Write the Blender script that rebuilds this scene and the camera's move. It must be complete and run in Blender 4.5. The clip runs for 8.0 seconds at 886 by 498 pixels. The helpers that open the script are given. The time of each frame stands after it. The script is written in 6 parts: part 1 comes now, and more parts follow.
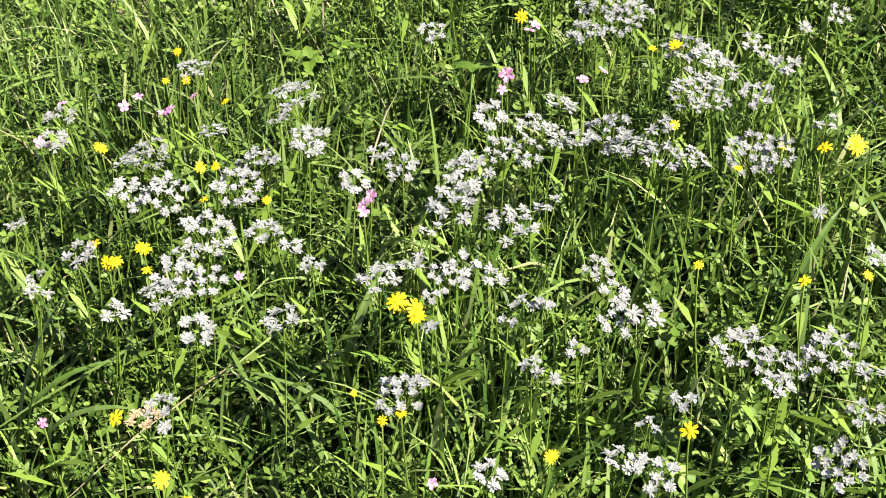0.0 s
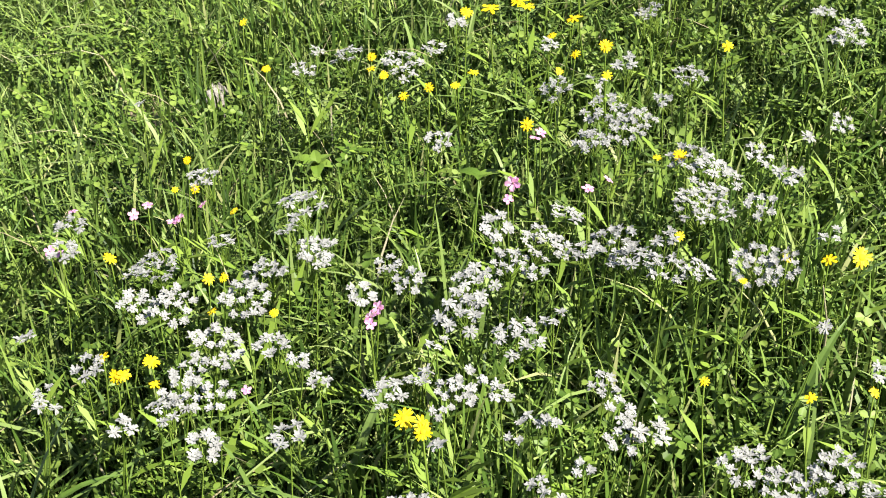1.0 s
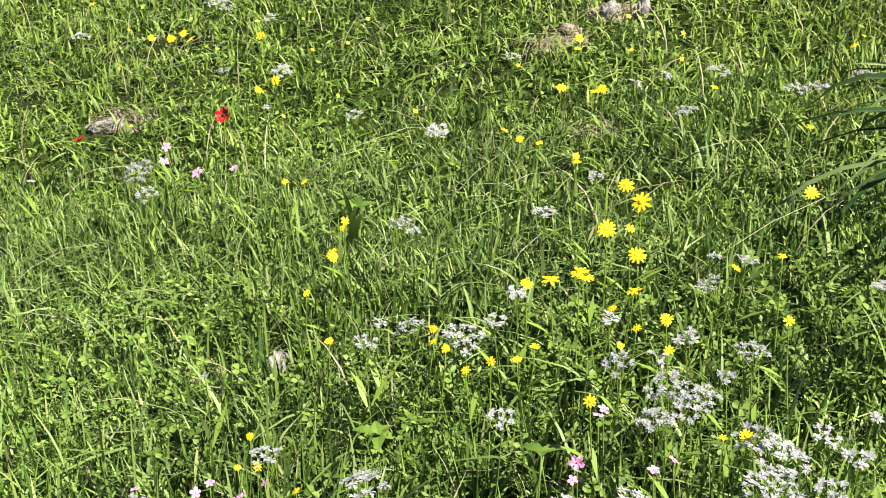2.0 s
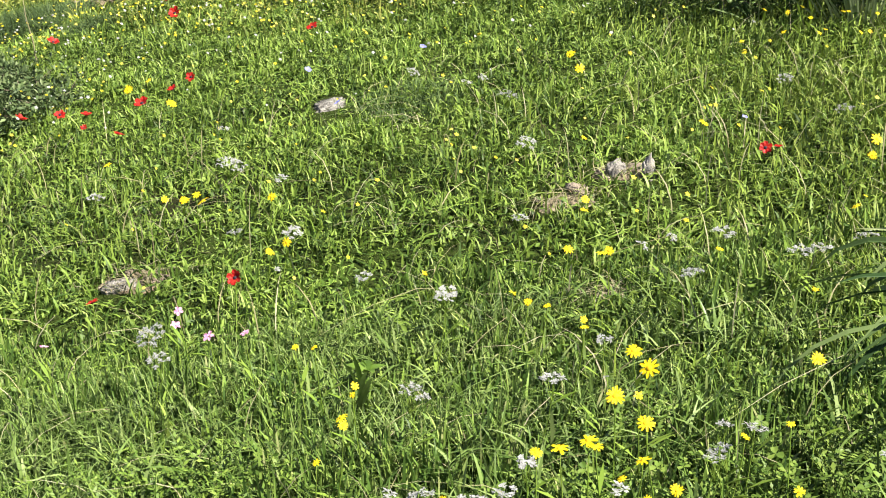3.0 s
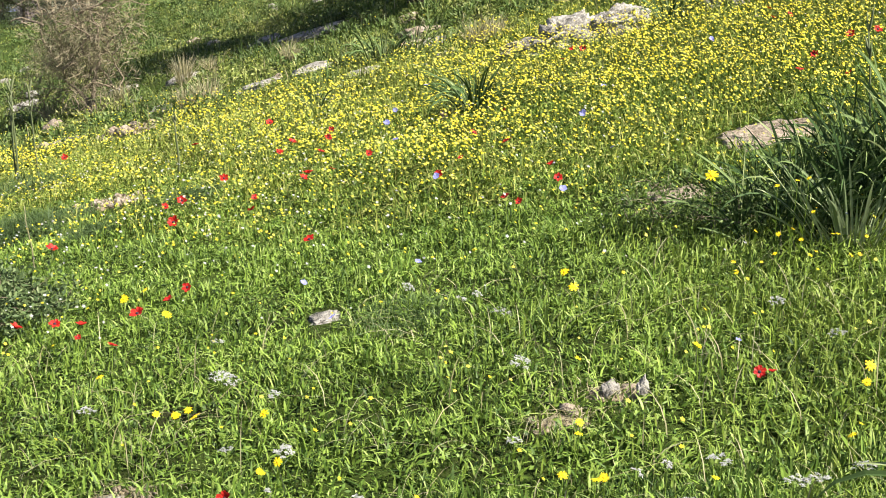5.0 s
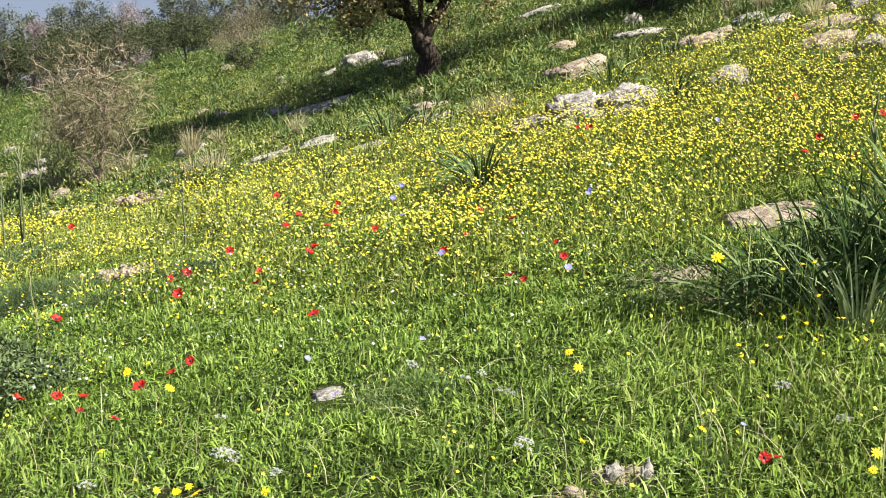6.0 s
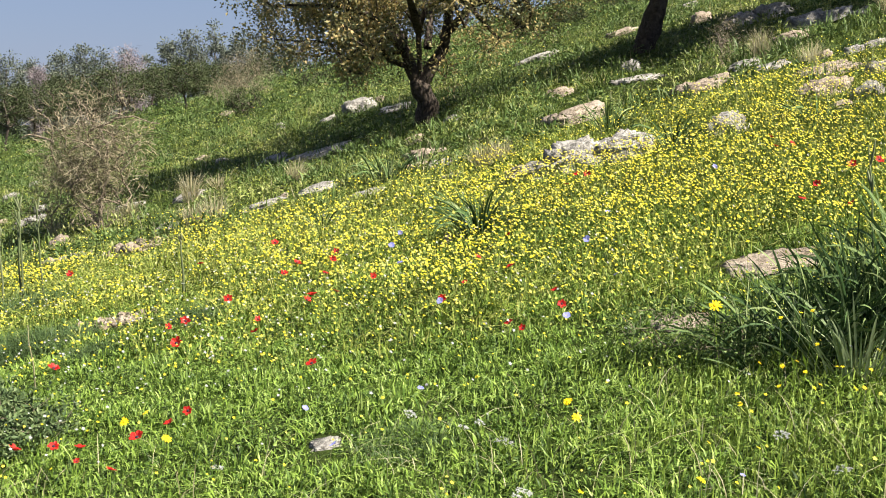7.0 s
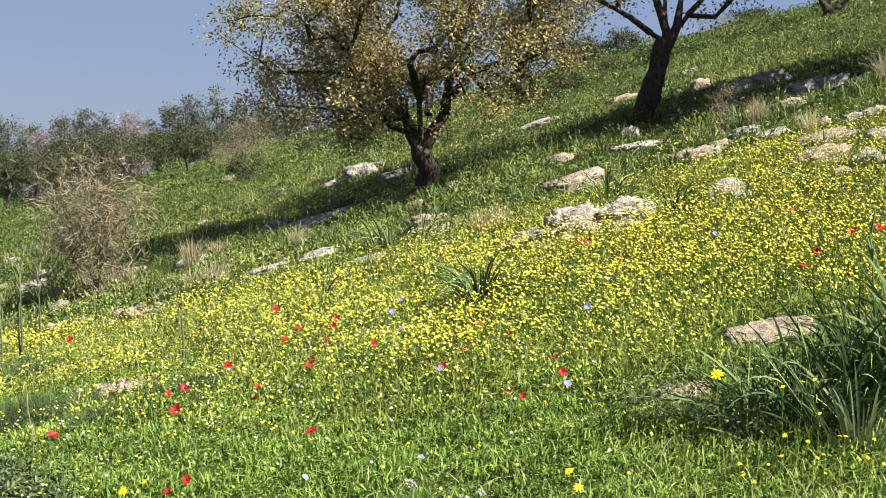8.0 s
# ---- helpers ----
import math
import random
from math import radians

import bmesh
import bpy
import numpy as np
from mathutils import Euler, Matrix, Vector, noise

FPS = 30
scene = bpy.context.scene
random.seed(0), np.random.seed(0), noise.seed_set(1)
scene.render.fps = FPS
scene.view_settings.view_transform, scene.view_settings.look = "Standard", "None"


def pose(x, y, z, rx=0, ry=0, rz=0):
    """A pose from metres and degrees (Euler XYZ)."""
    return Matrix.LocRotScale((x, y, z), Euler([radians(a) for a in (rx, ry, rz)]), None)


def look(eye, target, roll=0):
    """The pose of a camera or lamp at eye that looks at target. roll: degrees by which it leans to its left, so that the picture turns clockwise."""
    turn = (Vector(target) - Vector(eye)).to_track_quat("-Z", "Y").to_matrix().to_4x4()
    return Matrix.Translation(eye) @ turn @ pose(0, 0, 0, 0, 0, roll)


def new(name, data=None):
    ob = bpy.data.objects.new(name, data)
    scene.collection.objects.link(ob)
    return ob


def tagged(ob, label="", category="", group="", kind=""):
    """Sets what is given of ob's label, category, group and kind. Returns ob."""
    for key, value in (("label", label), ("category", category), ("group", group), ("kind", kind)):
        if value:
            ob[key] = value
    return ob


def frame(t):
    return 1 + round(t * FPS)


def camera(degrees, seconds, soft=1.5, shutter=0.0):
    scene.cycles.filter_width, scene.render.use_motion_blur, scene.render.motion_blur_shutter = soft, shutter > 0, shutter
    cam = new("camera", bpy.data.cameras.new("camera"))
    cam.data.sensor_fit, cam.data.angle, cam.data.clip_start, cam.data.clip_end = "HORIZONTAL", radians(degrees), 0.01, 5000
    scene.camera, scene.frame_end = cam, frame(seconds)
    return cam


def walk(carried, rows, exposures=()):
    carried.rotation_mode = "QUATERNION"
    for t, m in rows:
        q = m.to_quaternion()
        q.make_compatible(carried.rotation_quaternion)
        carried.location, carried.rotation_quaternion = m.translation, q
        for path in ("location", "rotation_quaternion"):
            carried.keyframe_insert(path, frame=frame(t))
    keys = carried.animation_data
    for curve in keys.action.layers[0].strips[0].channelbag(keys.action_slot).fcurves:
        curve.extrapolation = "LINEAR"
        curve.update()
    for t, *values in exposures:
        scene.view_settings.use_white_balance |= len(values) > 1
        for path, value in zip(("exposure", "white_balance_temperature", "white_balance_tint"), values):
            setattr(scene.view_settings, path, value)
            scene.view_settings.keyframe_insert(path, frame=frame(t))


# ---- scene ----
cam = camera(36.2, 8.0, soft=1.0)
# seconds, x, y, z, yaw, pitch, roll
ROWS = [
    (0.0, 0.018, -0.071, 1.330, -2.59, -38.60, 0.18),
    (0.5, 0.021, -0.066, 1.348, -2.46, -37.94, 0.03),
    (1.0, 0.022, -0.047, 1.377, -2.12, -35.61, -0.20),
    (1.5, 0.013, -0.028, 1.411, -0.84, -30.19, -0.84),
    (2.0, 0.004, -0.014, 1.440, 0.14, -25.96, -1.31),
    (2.2, 0.004, -0.013, 1.457, 0.38, -24.72, -1.52),
    (3.3, 0.010, -0.018, 1.499, 0.36, -18.61, -1.77),
    (3.5, 0.013, -0.013, 1.499, 0.40, -17.81, -1.61),
    (4.0, 0.013, -0.005, 1.515, 0.38, -15.96, -1.25),
    (4.5, 0.007, -0.002, 1.533, 0.02, -13.59, -0.90),
    (5.0, 0.003, -0.002, 1.549, -0.12, -11.65, -0.84),
    (5.2, 0.002, 0.000, 1.559, -0.16, -11.01, -0.52),
    (6.3, -0.002, -0.002, 1.571, 0.04, -7.79, 0.05),
    (6.5, 0.004, -0.004, 1.575, 0.06, -7.34, -0.13),
    (7.0, 0.004, 0.002, 1.585, 0.00, -6.71, -0.08),
    (7.5, 0.002, 0.000, 1.592, -0.01, -5.78, -0.04),
    (8.0, 0.000, 0.000, 1.600, 0.00, -4.00, 0.00),
]
walk(cam, [(t, pose(x, y, z, 90 + pitch, 0, yaw) @ pose(0, 0, 0, 0, 0, roll)) for t, x, y, z, yaw, pitch, roll in ROWS], [(0.0, 1.55), (8.0, 1.55)])

# ---- light ----
SUN_ELEVATION, SUN_AZIMUTH = 48.0, 120.0  # degrees; azimuth clockwise from +y
world = bpy.data.worlds.new("sky")
scene.world = world
world.use_nodes = True
wn = world.node_tree.nodes
sky = wn.new("ShaderNodeTexSky")
sky.sky_type, sky.sun_disc = "NISHITA", False
sky.sun_elevation, sky.sun_rotation = radians(SUN_ELEVATION), radians(SUN_AZIMUTH)
sky.dust_density, sky.air_density, sky.ozone_density = 0.15, 1.0, 5.0
wn["Background"].inputs["Strength"].default_value = 0.0298
haze = wn.new("ShaderNodeMix")
haze.data_type = "RGBA"
haze.inputs[0].default_value = 0.72
haze.inputs[7].default_value = (3.3, 4.2, 6.9, 1)
world.node_tree.links.new(sky.outputs[0], haze.inputs[6])
world.node_tree.links.new(haze.outputs[2], wn["Background"].inputs["Color"])
sun_data = bpy.data.lights.new("sun", "SUN")
sun_data.energy, sun_data.angle, sun_data.color = 5.1, radians(0.53), (1.0, 0.94, 0.82)
sun = new("sun", sun_data)
se, sa = radians(SUN_ELEVATION), radians(SUN_AZIMUTH)
sun_way = Vector((math.sin(sa) * math.cos(se), math.cos(sa) * math.cos(se), math.sin(se)))
sun.matrix_basis = look(sun_way * 60, (0, 0, 0))

# ---- materials ----


def nodes_of(name):
    m = bpy.data.materials.new(name)
    m.use_nodes = True
    t = m.node_tree
    return m, t.nodes, t.links, t.nodes["Principled BSDF"]


def ramp_node(nodes, colours, stops=None):
    r = nodes.new("ShaderNodeValToRGB")
    n = len(colours)
    while len(r.color_ramp.elements) < n:
        r.color_ramp.elements.new(0.5)
    for i, c in enumerate(colours):
        r.color_ramp.elements[i].position = stops[i] if stops else i / max(1, n - 1)
        r.color_ramp.elements[i].color = (*c, 1)
    return r


def noise_node(nodes, links, scale, detail=4.0, rough=0.6, kind="Object"):
    co = nodes.new("ShaderNodeTexCoord")
    nz = nodes.new("ShaderNodeTexNoise")
    nz.inputs["Scale"].default_value, nz.inputs["Detail"].default_value, nz.inputs["Roughness"].default_value = scale, detail, rough
    links.new(co.outputs[kind], nz.inputs["Vector"])
    return nz


def leaf_material(name, colours, through_light=0.08, rough=0.5, spec=0.22, patch=1.3, by_object=False, uneven=0.25, stops=None, drift=0.0):
    """Thin green stuff: hue varied from piece to piece and in soft patches, some light passing through."""
    m, nodes, links, bsdf = nodes_of(name)
    if by_object:
        pick = nodes.new("ShaderNodeObjectInfo").outputs["Random"]
    else:
        pick = nodes.new("ShaderNodeNewGeometry").outputs["Random Per Island"]
    ramp = ramp_node(nodes, colours, stops)
    nz = noise_node(nodes, links, patch)
    if drift:
        spread = nodes.new("ShaderNodeMapRange")
        spread.inputs[1].default_value, spread.inputs[2].default_value = 0.36, 0.64
        links.new(nz.outputs[0], spread.inputs[0])
        share = nodes.new("ShaderNodeMix")
        share.inputs[0].default_value = drift
        links.new(pick, share.inputs[2])
        links.new(spread.outputs[0], share.inputs[3])
        pick = share.outputs[0]
    links.new(pick, ramp.inputs[0])
    mp = nodes.new("ShaderNodeMapRange")
    mp.inputs[1].default_value, mp.inputs[2].default_value = 0.3, 0.7
    mp.inputs[3].default_value, mp.inputs[4].default_value = 1 - uneven, 1 + uneven
    links.new(nz.outputs[0], mp.inputs[0])
    hsv = nodes.new("ShaderNodeHueSaturation")
    links.new(mp.outputs[0], hsv.inputs["Value"])
    links.new(ramp.outputs[0], hsv.inputs["Color"])
    bsdf.inputs["Roughness"].default_value = rough
    bsdf.inputs["Specular IOR Level"].default_value = spec
    links.new(hsv.outputs[0], bsdf.inputs["Base Color"])
    tr = nodes.new("ShaderNodeBsdfTranslucent")
    links.new(hsv.outputs[0], tr.inputs["Color"])
    mx = nodes.new("ShaderNodeMixShader")
    mx.inputs[0].default_value = through_light
    links.new(bsdf.outputs[0], mx.inputs[1])
    links.new(tr.outputs[0], mx.inputs[2])
    links.new(mx.outputs[0], nodes["Material Output"].inputs[0])
    return m


GRASS = leaf_material("grass_blades", [(0.024, 0.052, 0.01), (0.06, 0.113, 0.018), (0.11, 0.184, 0.032), (0.17, 0.248, 0.052), (0.23, 0.288, 0.085), (0.3, 0.31, 0.14)], stops=[0, 0.28, 0.55, 0.8, 0.94, 1.0])
MEADOW = leaf_material("meadow_blades", [(0.02, 0.042, 0.008), (0.06, 0.11, 0.017), (0.132, 0.208, 0.03), (0.2, 0.282, 0.05), (0.27, 0.335, 0.11)], 0.1, drift=0.2, patch=2.2)
LIME_GRASS = leaf_material("lime_blades", [(0.15, 0.215, 0.03), (0.2, 0.27, 0.045), (0.26, 0.32, 0.08)], 0.2, patch=2.0)
BLUE_GRASS = leaf_material("bluish_grass", [(0.0666, 0.111, 0.0222), (0.104, 0.163, 0.037), (0.148, 0.215, 0.0555), (0.2, 0.259, 0.0888)])
HERB = leaf_material("herb_leaves", [(0.045, 0.088, 0.012), (0.082, 0.14, 0.02), (0.125, 0.192, 0.03), (0.18, 0.25, 0.048)], 0.12)
FIELD = leaf_material("daisy_foliage", [(0.05, 0.085, 0.012), (0.14, 0.188, 0.025), (0.24, 0.275, 0.05), (0.33, 0.335, 0.11)], 0.18)
FAR_GRASS = leaf_material("slope_grass", [(0.03, 0.052, 0.012), (0.07, 0.105, 0.022), (0.165, 0.19, 0.045), (0.3, 0.295, 0.13)], 0.1, patch=0.9, uneven=0.45, drift=0.45)
TUSSOCK = leaf_material("tussock_leaf", [(0.05, 0.088, 0.02), (0.088, 0.136, 0.034), (0.14, 0.185, 0.058)], 0.15)
SLOPE_LEAF = leaf_material("slope_herb_leaf", [(0.025, 0.046, 0.012), (0.062, 0.1, 0.018), (0.16, 0.192, 0.036), (0.28, 0.29, 0.085)], 0.1, 0.5, 0.2, patch=0.9, uneven=0.45, drift=0.5)
STRAW = leaf_material("dry_straw", [(0.26, 0.23, 0.12), (0.34, 0.31, 0.18), (0.42, 0.39, 0.26)], 0.3)
STRAP = leaf_material("strap_leaf", [(0.028, 0.056, 0.018), (0.068, 0.112, 0.036), (0.14, 0.19, 0.07), (0.24, 0.28, 0.13)], 0.04, 0.6, 0.1, by_object=True, stops=[0.1, 0.55, 0.85, 1.0])
# paler than STRAP: sunlit brightness and sheen put into the leaf colour
PALE_STRAP = leaf_material("pale_strap_leaf", [(0.13, 0.175, 0.08), (0.2, 0.25, 0.13), (0.28, 0.32, 0.18)], 0.12, 0.6, 0.12, by_object=True)
BLADE = leaf_material("broad_blade", [(0.06, 0.115, 0.015), (0.1, 0.165, 0.03), (0.15, 0.21, 0.06)], 0.15, 0.4, 0.45, by_object=True)
FEATHER = leaf_material("feathery_leaf", [(0.045, 0.082, 0.026), (0.075, 0.118, 0.036), (0.115, 0.16, 0.052)], 0.2)
GREY_LEAF = leaf_material("grey_shrub_leaf", [(0.045, 0.075, 0.028), (0.082, 0.122, 0.045), (0.15, 0.19, 0.08)], 0.12)
OAK_LEAF = leaf_material("oak_leaf", [(0.088, 0.11, 0.052), (0.145, 0.162, 0.076), (0.23, 0.205, 0.085), (0.35, 0.265, 0.1), (0.47, 0.35, 0.16)], 0.32, 0.5, 0.3, patch=1.1, drift=0.35)
# grey-green of pine, lightened further: distance haze put into the foliage colour
HAZED_PINE_LEAF = leaf_material("hazed_pine_foliage", [(0.075, 0.092, 0.066), (0.105, 0.12, 0.09), (0.14, 0.152, 0.118)], 0.15, 0.7, 0.1, patch=0.3)
OLIVE_LEAF = leaf_material("olive_foliage", [(0.036, 0.05, 0.02), (0.06, 0.076, 0.032), (0.1, 0.112, 0.055)], 0.12, 0.7, 0.1, patch=0.6)
PURPLE_TWIG = leaf_material("purplish_twigs", [(0.17, 0.14, 0.15), (0.23, 0.19, 0.2)], 0.0, 0.8, 0.1)
OLIVE_TWIG = leaf_material("olive_twigs", [(0.12, 0.12, 0.06), (0.2, 0.185, 0.1), (0.3, 0.265, 0.165)], 0.0)
BARE_TWIG = leaf_material("bare_twigs", [(0.12, 0.105, 0.062), (0.19, 0.16, 0.1), (0.29, 0.24, 0.165)], 0.0)


def petal_material(name, colours, through_light=0.3, rough=0.55):
    return leaf_material(name, colours, through_light, rough, 0.25, 40.0)


WHITE_PETAL = petal_material("white_petal", [(0.27, 0.275, 0.268), (0.33, 0.332, 0.326), (0.385, 0.387, 0.38)], 0.3)
YELLOW_PETAL = petal_material("yellow_petal", [(0.78, 0.52, 0.004), (0.84, 0.62, 0.006), (0.86, 0.68, 0.02)], 0.25)
LEMON_PETAL = petal_material("lemon_petal", [(0.42, 0.355, 0.014), (0.53, 0.46, 0.024), (0.58, 0.535, 0.1)], 0.3)
DISC = petal_material("flower_disc", [(0.6, 0.36, 0.005), (0.72, 0.46, 0.01)], 0.0, 0.8)
RED_PETAL = petal_material("red_petal", [(0.28, 0.006, 0.006), (0.42, 0.012, 0.01), (0.52, 0.03, 0.018)], 0.35, 0.5)
DARK_CENTRE = petal_material("dark_centre", [(0.012, 0.008, 0.012), (0.03, 0.02, 0.03)], 0.0, 0.7)
BLUE_PETAL = petal_material("lilac_blue_petal", [(0.2, 0.21, 0.52), (0.28, 0.29, 0.62)], 0.3)
PINK_PETAL = petal_material("pink_petal", [(0.62, 0.23, 0.46), (0.72, 0.34, 0.56), (0.76, 0.45, 0.63)], 0.3)
CALYX = petal_material("purplish_calyx", [(0.2, 0.1, 0.1), (0.26, 0.16, 0.12)], 0.1)
STEM = leaf_material("green_stem", [(0.126, 0.202, 0.0252), (0.168, 0.244, 0.0378)], 0.2, by_object=True)


def bark_material(name, dark, light, scale):
    m, nodes, links, bsdf = nodes_of(name)
    nz = noise_node(nodes, links, scale, 8, 0.7)
    nz.inputs["Distortion"].default_value = 1.2
    ramp = ramp_node(nodes, [dark, light], [0.32, 0.68])
    links.new(nz.outputs[0], ramp.inputs[0])
    links.new(ramp.outputs[0], bsdf.inputs["Base Color"])
    bsdf.inputs["Roughness"].default_value = 0.9
    bsdf.inputs["Specular IOR Level"].default_value = 0.12
    vor = nodes.new("ShaderNodeTexVoronoi")
    vor.feature = "DISTANCE_TO_EDGE"
    vor.inputs["Scale"].default_value = scale * 1.7
    mapping = nodes.new("ShaderNodeMapping")
    mapping.inputs["Scale"].default_value = (1, 1, 0.3)
    co = nodes.new("ShaderNodeTexCoord")
    links.new(co.outputs["Object"], mapping.inputs[0])
    links.new(mapping.outputs[0], vor.inputs["Vector"])
    bump = nodes.new("ShaderNodeBump")
    bump.inputs["Strength"].default_value, bump.inputs["Distance"].default_value = 0.8, 0.03
    links.new(vor.outputs[0], bump.inputs["Height"])
    links.new(bump.outputs[0], bsdf.inputs["Normal"])
    return m


BARK = bark_material("oak_bark", (0.014, 0.011, 0.009), (0.105, 0.083, 0.066), 12)
TWIG = bark_material("twig_bark", (0.05, 0.04, 0.033), (0.13, 0.105, 0.085), 20)
GREY_BARK = bark_material("grey_bark", (0.1, 0.08, 0.06), (0.3, 0.245, 0.18), 14)


def stone_material(name, colours, stops):
    m, nodes, links, bsdf = nodes_of(name)
    big = noise_node(nodes, links, 4.5, 10, 0.68)
    big.inputs["Distortion"].default_value = 0.6
    ramp = ramp_node(nodes, colours, stops)
    links.new(big.outputs[0], ramp.inputs[0])
    fine = noise_node(nodes, links, 38, 6, 0.7)
    mx = nodes.new("ShaderNodeMix")
    mx.data_type, mx.blend_type = "RGBA", "MULTIPLY"
    mx.inputs[0].default_value = 0.8
    # shading painted into the colour: the fine pits of the bump go dark
    shade = ramp_node(nodes, [(0.25, 0.235, 0.21), (0.85, 0.84, 0.82), (1.15, 1.14, 1.12)], [0.34, 0.5, 0.66])
    links.new(fine.outputs[0], shade.inputs[0])
    links.new(ramp.outputs[0], mx.inputs[6])
    links.new(shade.outputs[0], mx.inputs[7])
    links.new(mx.outputs[2], bsdf.inputs["Base Color"])
    bsdf.inputs["Roughness"].default_value = 0.92
    bsdf.inputs["Specular IOR Level"].default_value = 0.12
    bump = nodes.new("ShaderNodeBump")
    bump.inputs["Strength"].default_value, bump.inputs["Distance"].default_value = 0.9, 0.025
    links.new(fine.outputs[0], bump.inputs["Height"])
    links.new(bump.outputs[0], bsdf.inputs["Normal"])
    return m


STONE = stone_material("pale_limestone", [(0.055, 0.0511, 0.0472), (0.19, 0.178, 0.16), (0.36, 0.34, 0.312), (0.48, 0.46, 0.43)], [0.32, 0.4, 0.5, 0.66])
WARM_STONE = stone_material("buff_limestone", [(0.1, 0.08, 0.062), (0.26, 0.21, 0.16), (0.4, 0.335, 0.27), (0.48, 0.42, 0.36)], [0.28, 0.42, 0.58, 0.75])


def soil_material():
    m, nodes, links, bsdf = nodes_of("meadow_soil")
    nz = noise_node(nodes, links, 1.1, 8, 0.65)
    ramp = ramp_node(nodes, [(0.024, 0.026, 0.01), (0.03, 0.042, 0.01), (0.038, 0.058, 0.011), (0.052, 0.075, 0.015)], [0.3, 0.45, 0.55, 0.7])
    links.new(nz.outputs[0], ramp.inputs[0])
    links.new(ramp.outputs[0], bsdf.inputs["Base Color"])
    bsdf.inputs["Roughness"].default_value = 0.95
    bsdf.inputs["Specular IOR Level"].default_value = 0.05
    fine = noise_node(nodes, links, 60, 6, 0.7)
    bump = nodes.new("ShaderNodeBump")
    bump.inputs["Strength"].default_value, bump.inputs["Distance"].default_value = 0.8, 0.02
    links.new(fine.outputs[0], bump.inputs["Height"])
    links.new(bump.outputs[0], bsdf.inputs["Normal"])
    return m


SOIL = soil_material()
BARE_SOIL = stone_material("dry_bare_soil", [(0.2, 0.15, 0.1), (0.36, 0.29, 0.2), (0.46, 0.39, 0.29)], [0.3, 0.5, 0.7])

# ---- ground ----


def step(a, b, v):
    t = np.clip((np.asarray(v, float) - a) / (b - a), 0, 1)
    return t * t * (3 - 2 * t)


def field(x, y, seed, size):
    """Smooth uneven pattern between about -1 and 1, of that size in metres."""
    r = np.random.default_rng(seed)
    out = 0.0
    for k in range(7):
        a, f, p = r.uniform(0, 2 * np.pi), r.uniform(0.6, 2.2) * 2 * np.pi / size / 1.6, r.uniform(0, 6.28)
        out = out + np.sin(f * (np.cos(a) * x + np.sin(a) * y) + p + 1.3 * np.sin(0.6 * f * (np.sin(a) * x - np.cos(a) * y)))
    return out / 4.0


def ground_z(x, y):
    """The hillside: it rises to the right and gently ahead, to a crest about 50 m off."""
    x, y = np.asarray(x, float), np.asarray(y, float)
    ahead = np.where(y < 47, y, 47 + 10 * np.tanh((y - 47) / 10))
    ahead = np.where(ahead < -30, -30, ahead)
    far = 34 * np.tanh(x / 34) * (0.12 + 0.15 * step(2, 14, y)) + 0.07 * ahead - 0.02 * np.clip(y - 90, 0, 900)
    return far + 0.012 * field(x, y, 3, 0.9) + 0.05 * step(12, 22, y) * field(x, y, 4, 5.0) + 0.035 * step(11.5, 14, y) * field(x, y, 6, 1.5) + 0.08 * step(19, 26, y) * field(x, y, 8, 3.4)


def gz(x, y):
    return float(ground_z(x, y))


def mesh_of(name, verts, tris, mat, smooth=True, quads=None):
    """A mesh from arrays of corners, triangles and quads."""
    verts = np.asarray(verts, np.float32).reshape(-1, 3)
    tris = np.asarray(tris if tris is not None else np.zeros((0, 3)), np.int32).reshape(-1, 3)
    quads = np.asarray(quads if quads is not None else np.zeros((0, 4)), np.int32).reshape(-1, 4)
    me = bpy.data.meshes.new(name)
    me.vertices.add(len(verts))
    me.vertices.foreach_set("co", verts.ravel())
    loops = np.concatenate([tris.ravel(), quads.ravel()])
    starts = np.concatenate([np.arange(len(tris)) * 3, len(tris) * 3 + np.arange(len(quads)) * 4])
    me.loops.add(len(loops))
    me.loops.foreach_set("vertex_index", loops)
    me.polygons.add(len(starts))
    me.polygons.foreach_set("loop_start", starts.astype(np.int32))
    me.update(calc_edges=True)
    if smooth:
        me.polygons.foreach_set("use_smooth", np.ones(len(starts), bool))
    me.materials.append(mat)
    return me


def part(name, me, parent, label="", m=None):
    ob = new(name, me)
    ob.parent = parent
    if m is not None:
        ob.matrix_basis = m
    return tagged(ob, label)


def grid_sheet(name, xs, ys, mat, lift=0.0):
    X, Y = np.meshgrid(xs, ys)
    V = np.stack([X, Y, ground_z(X, Y) + lift], -1).reshape(-1, 3)
    nx, ny = len(xs), len(ys)
    i, j = np.meshgrid(np.arange(nx - 1), np.arange(ny - 1))
    a = (j * nx + i).ravel()
    return mesh_of(name, V, None, mat, True, np.stack([a, a + 1, a + nx + 1, a + nx], 1))


xs = np.concatenate([-np.geomspace(900, 6.2, 40), np.arange(-6, 6.01, 0.15), np.geomspace(6.2, 900, 40)])
ys = np.concatenate([-np.geomspace(600, 2.2, 26), np.arange(-2, 20, 0.15), np.geomspace(20, 900, 70)])
tagged(new("ground", grid_sheet("ground", xs, ys, SOIL)), "grassy hillside soil rising gently to a crest", "ground", kind="structure")

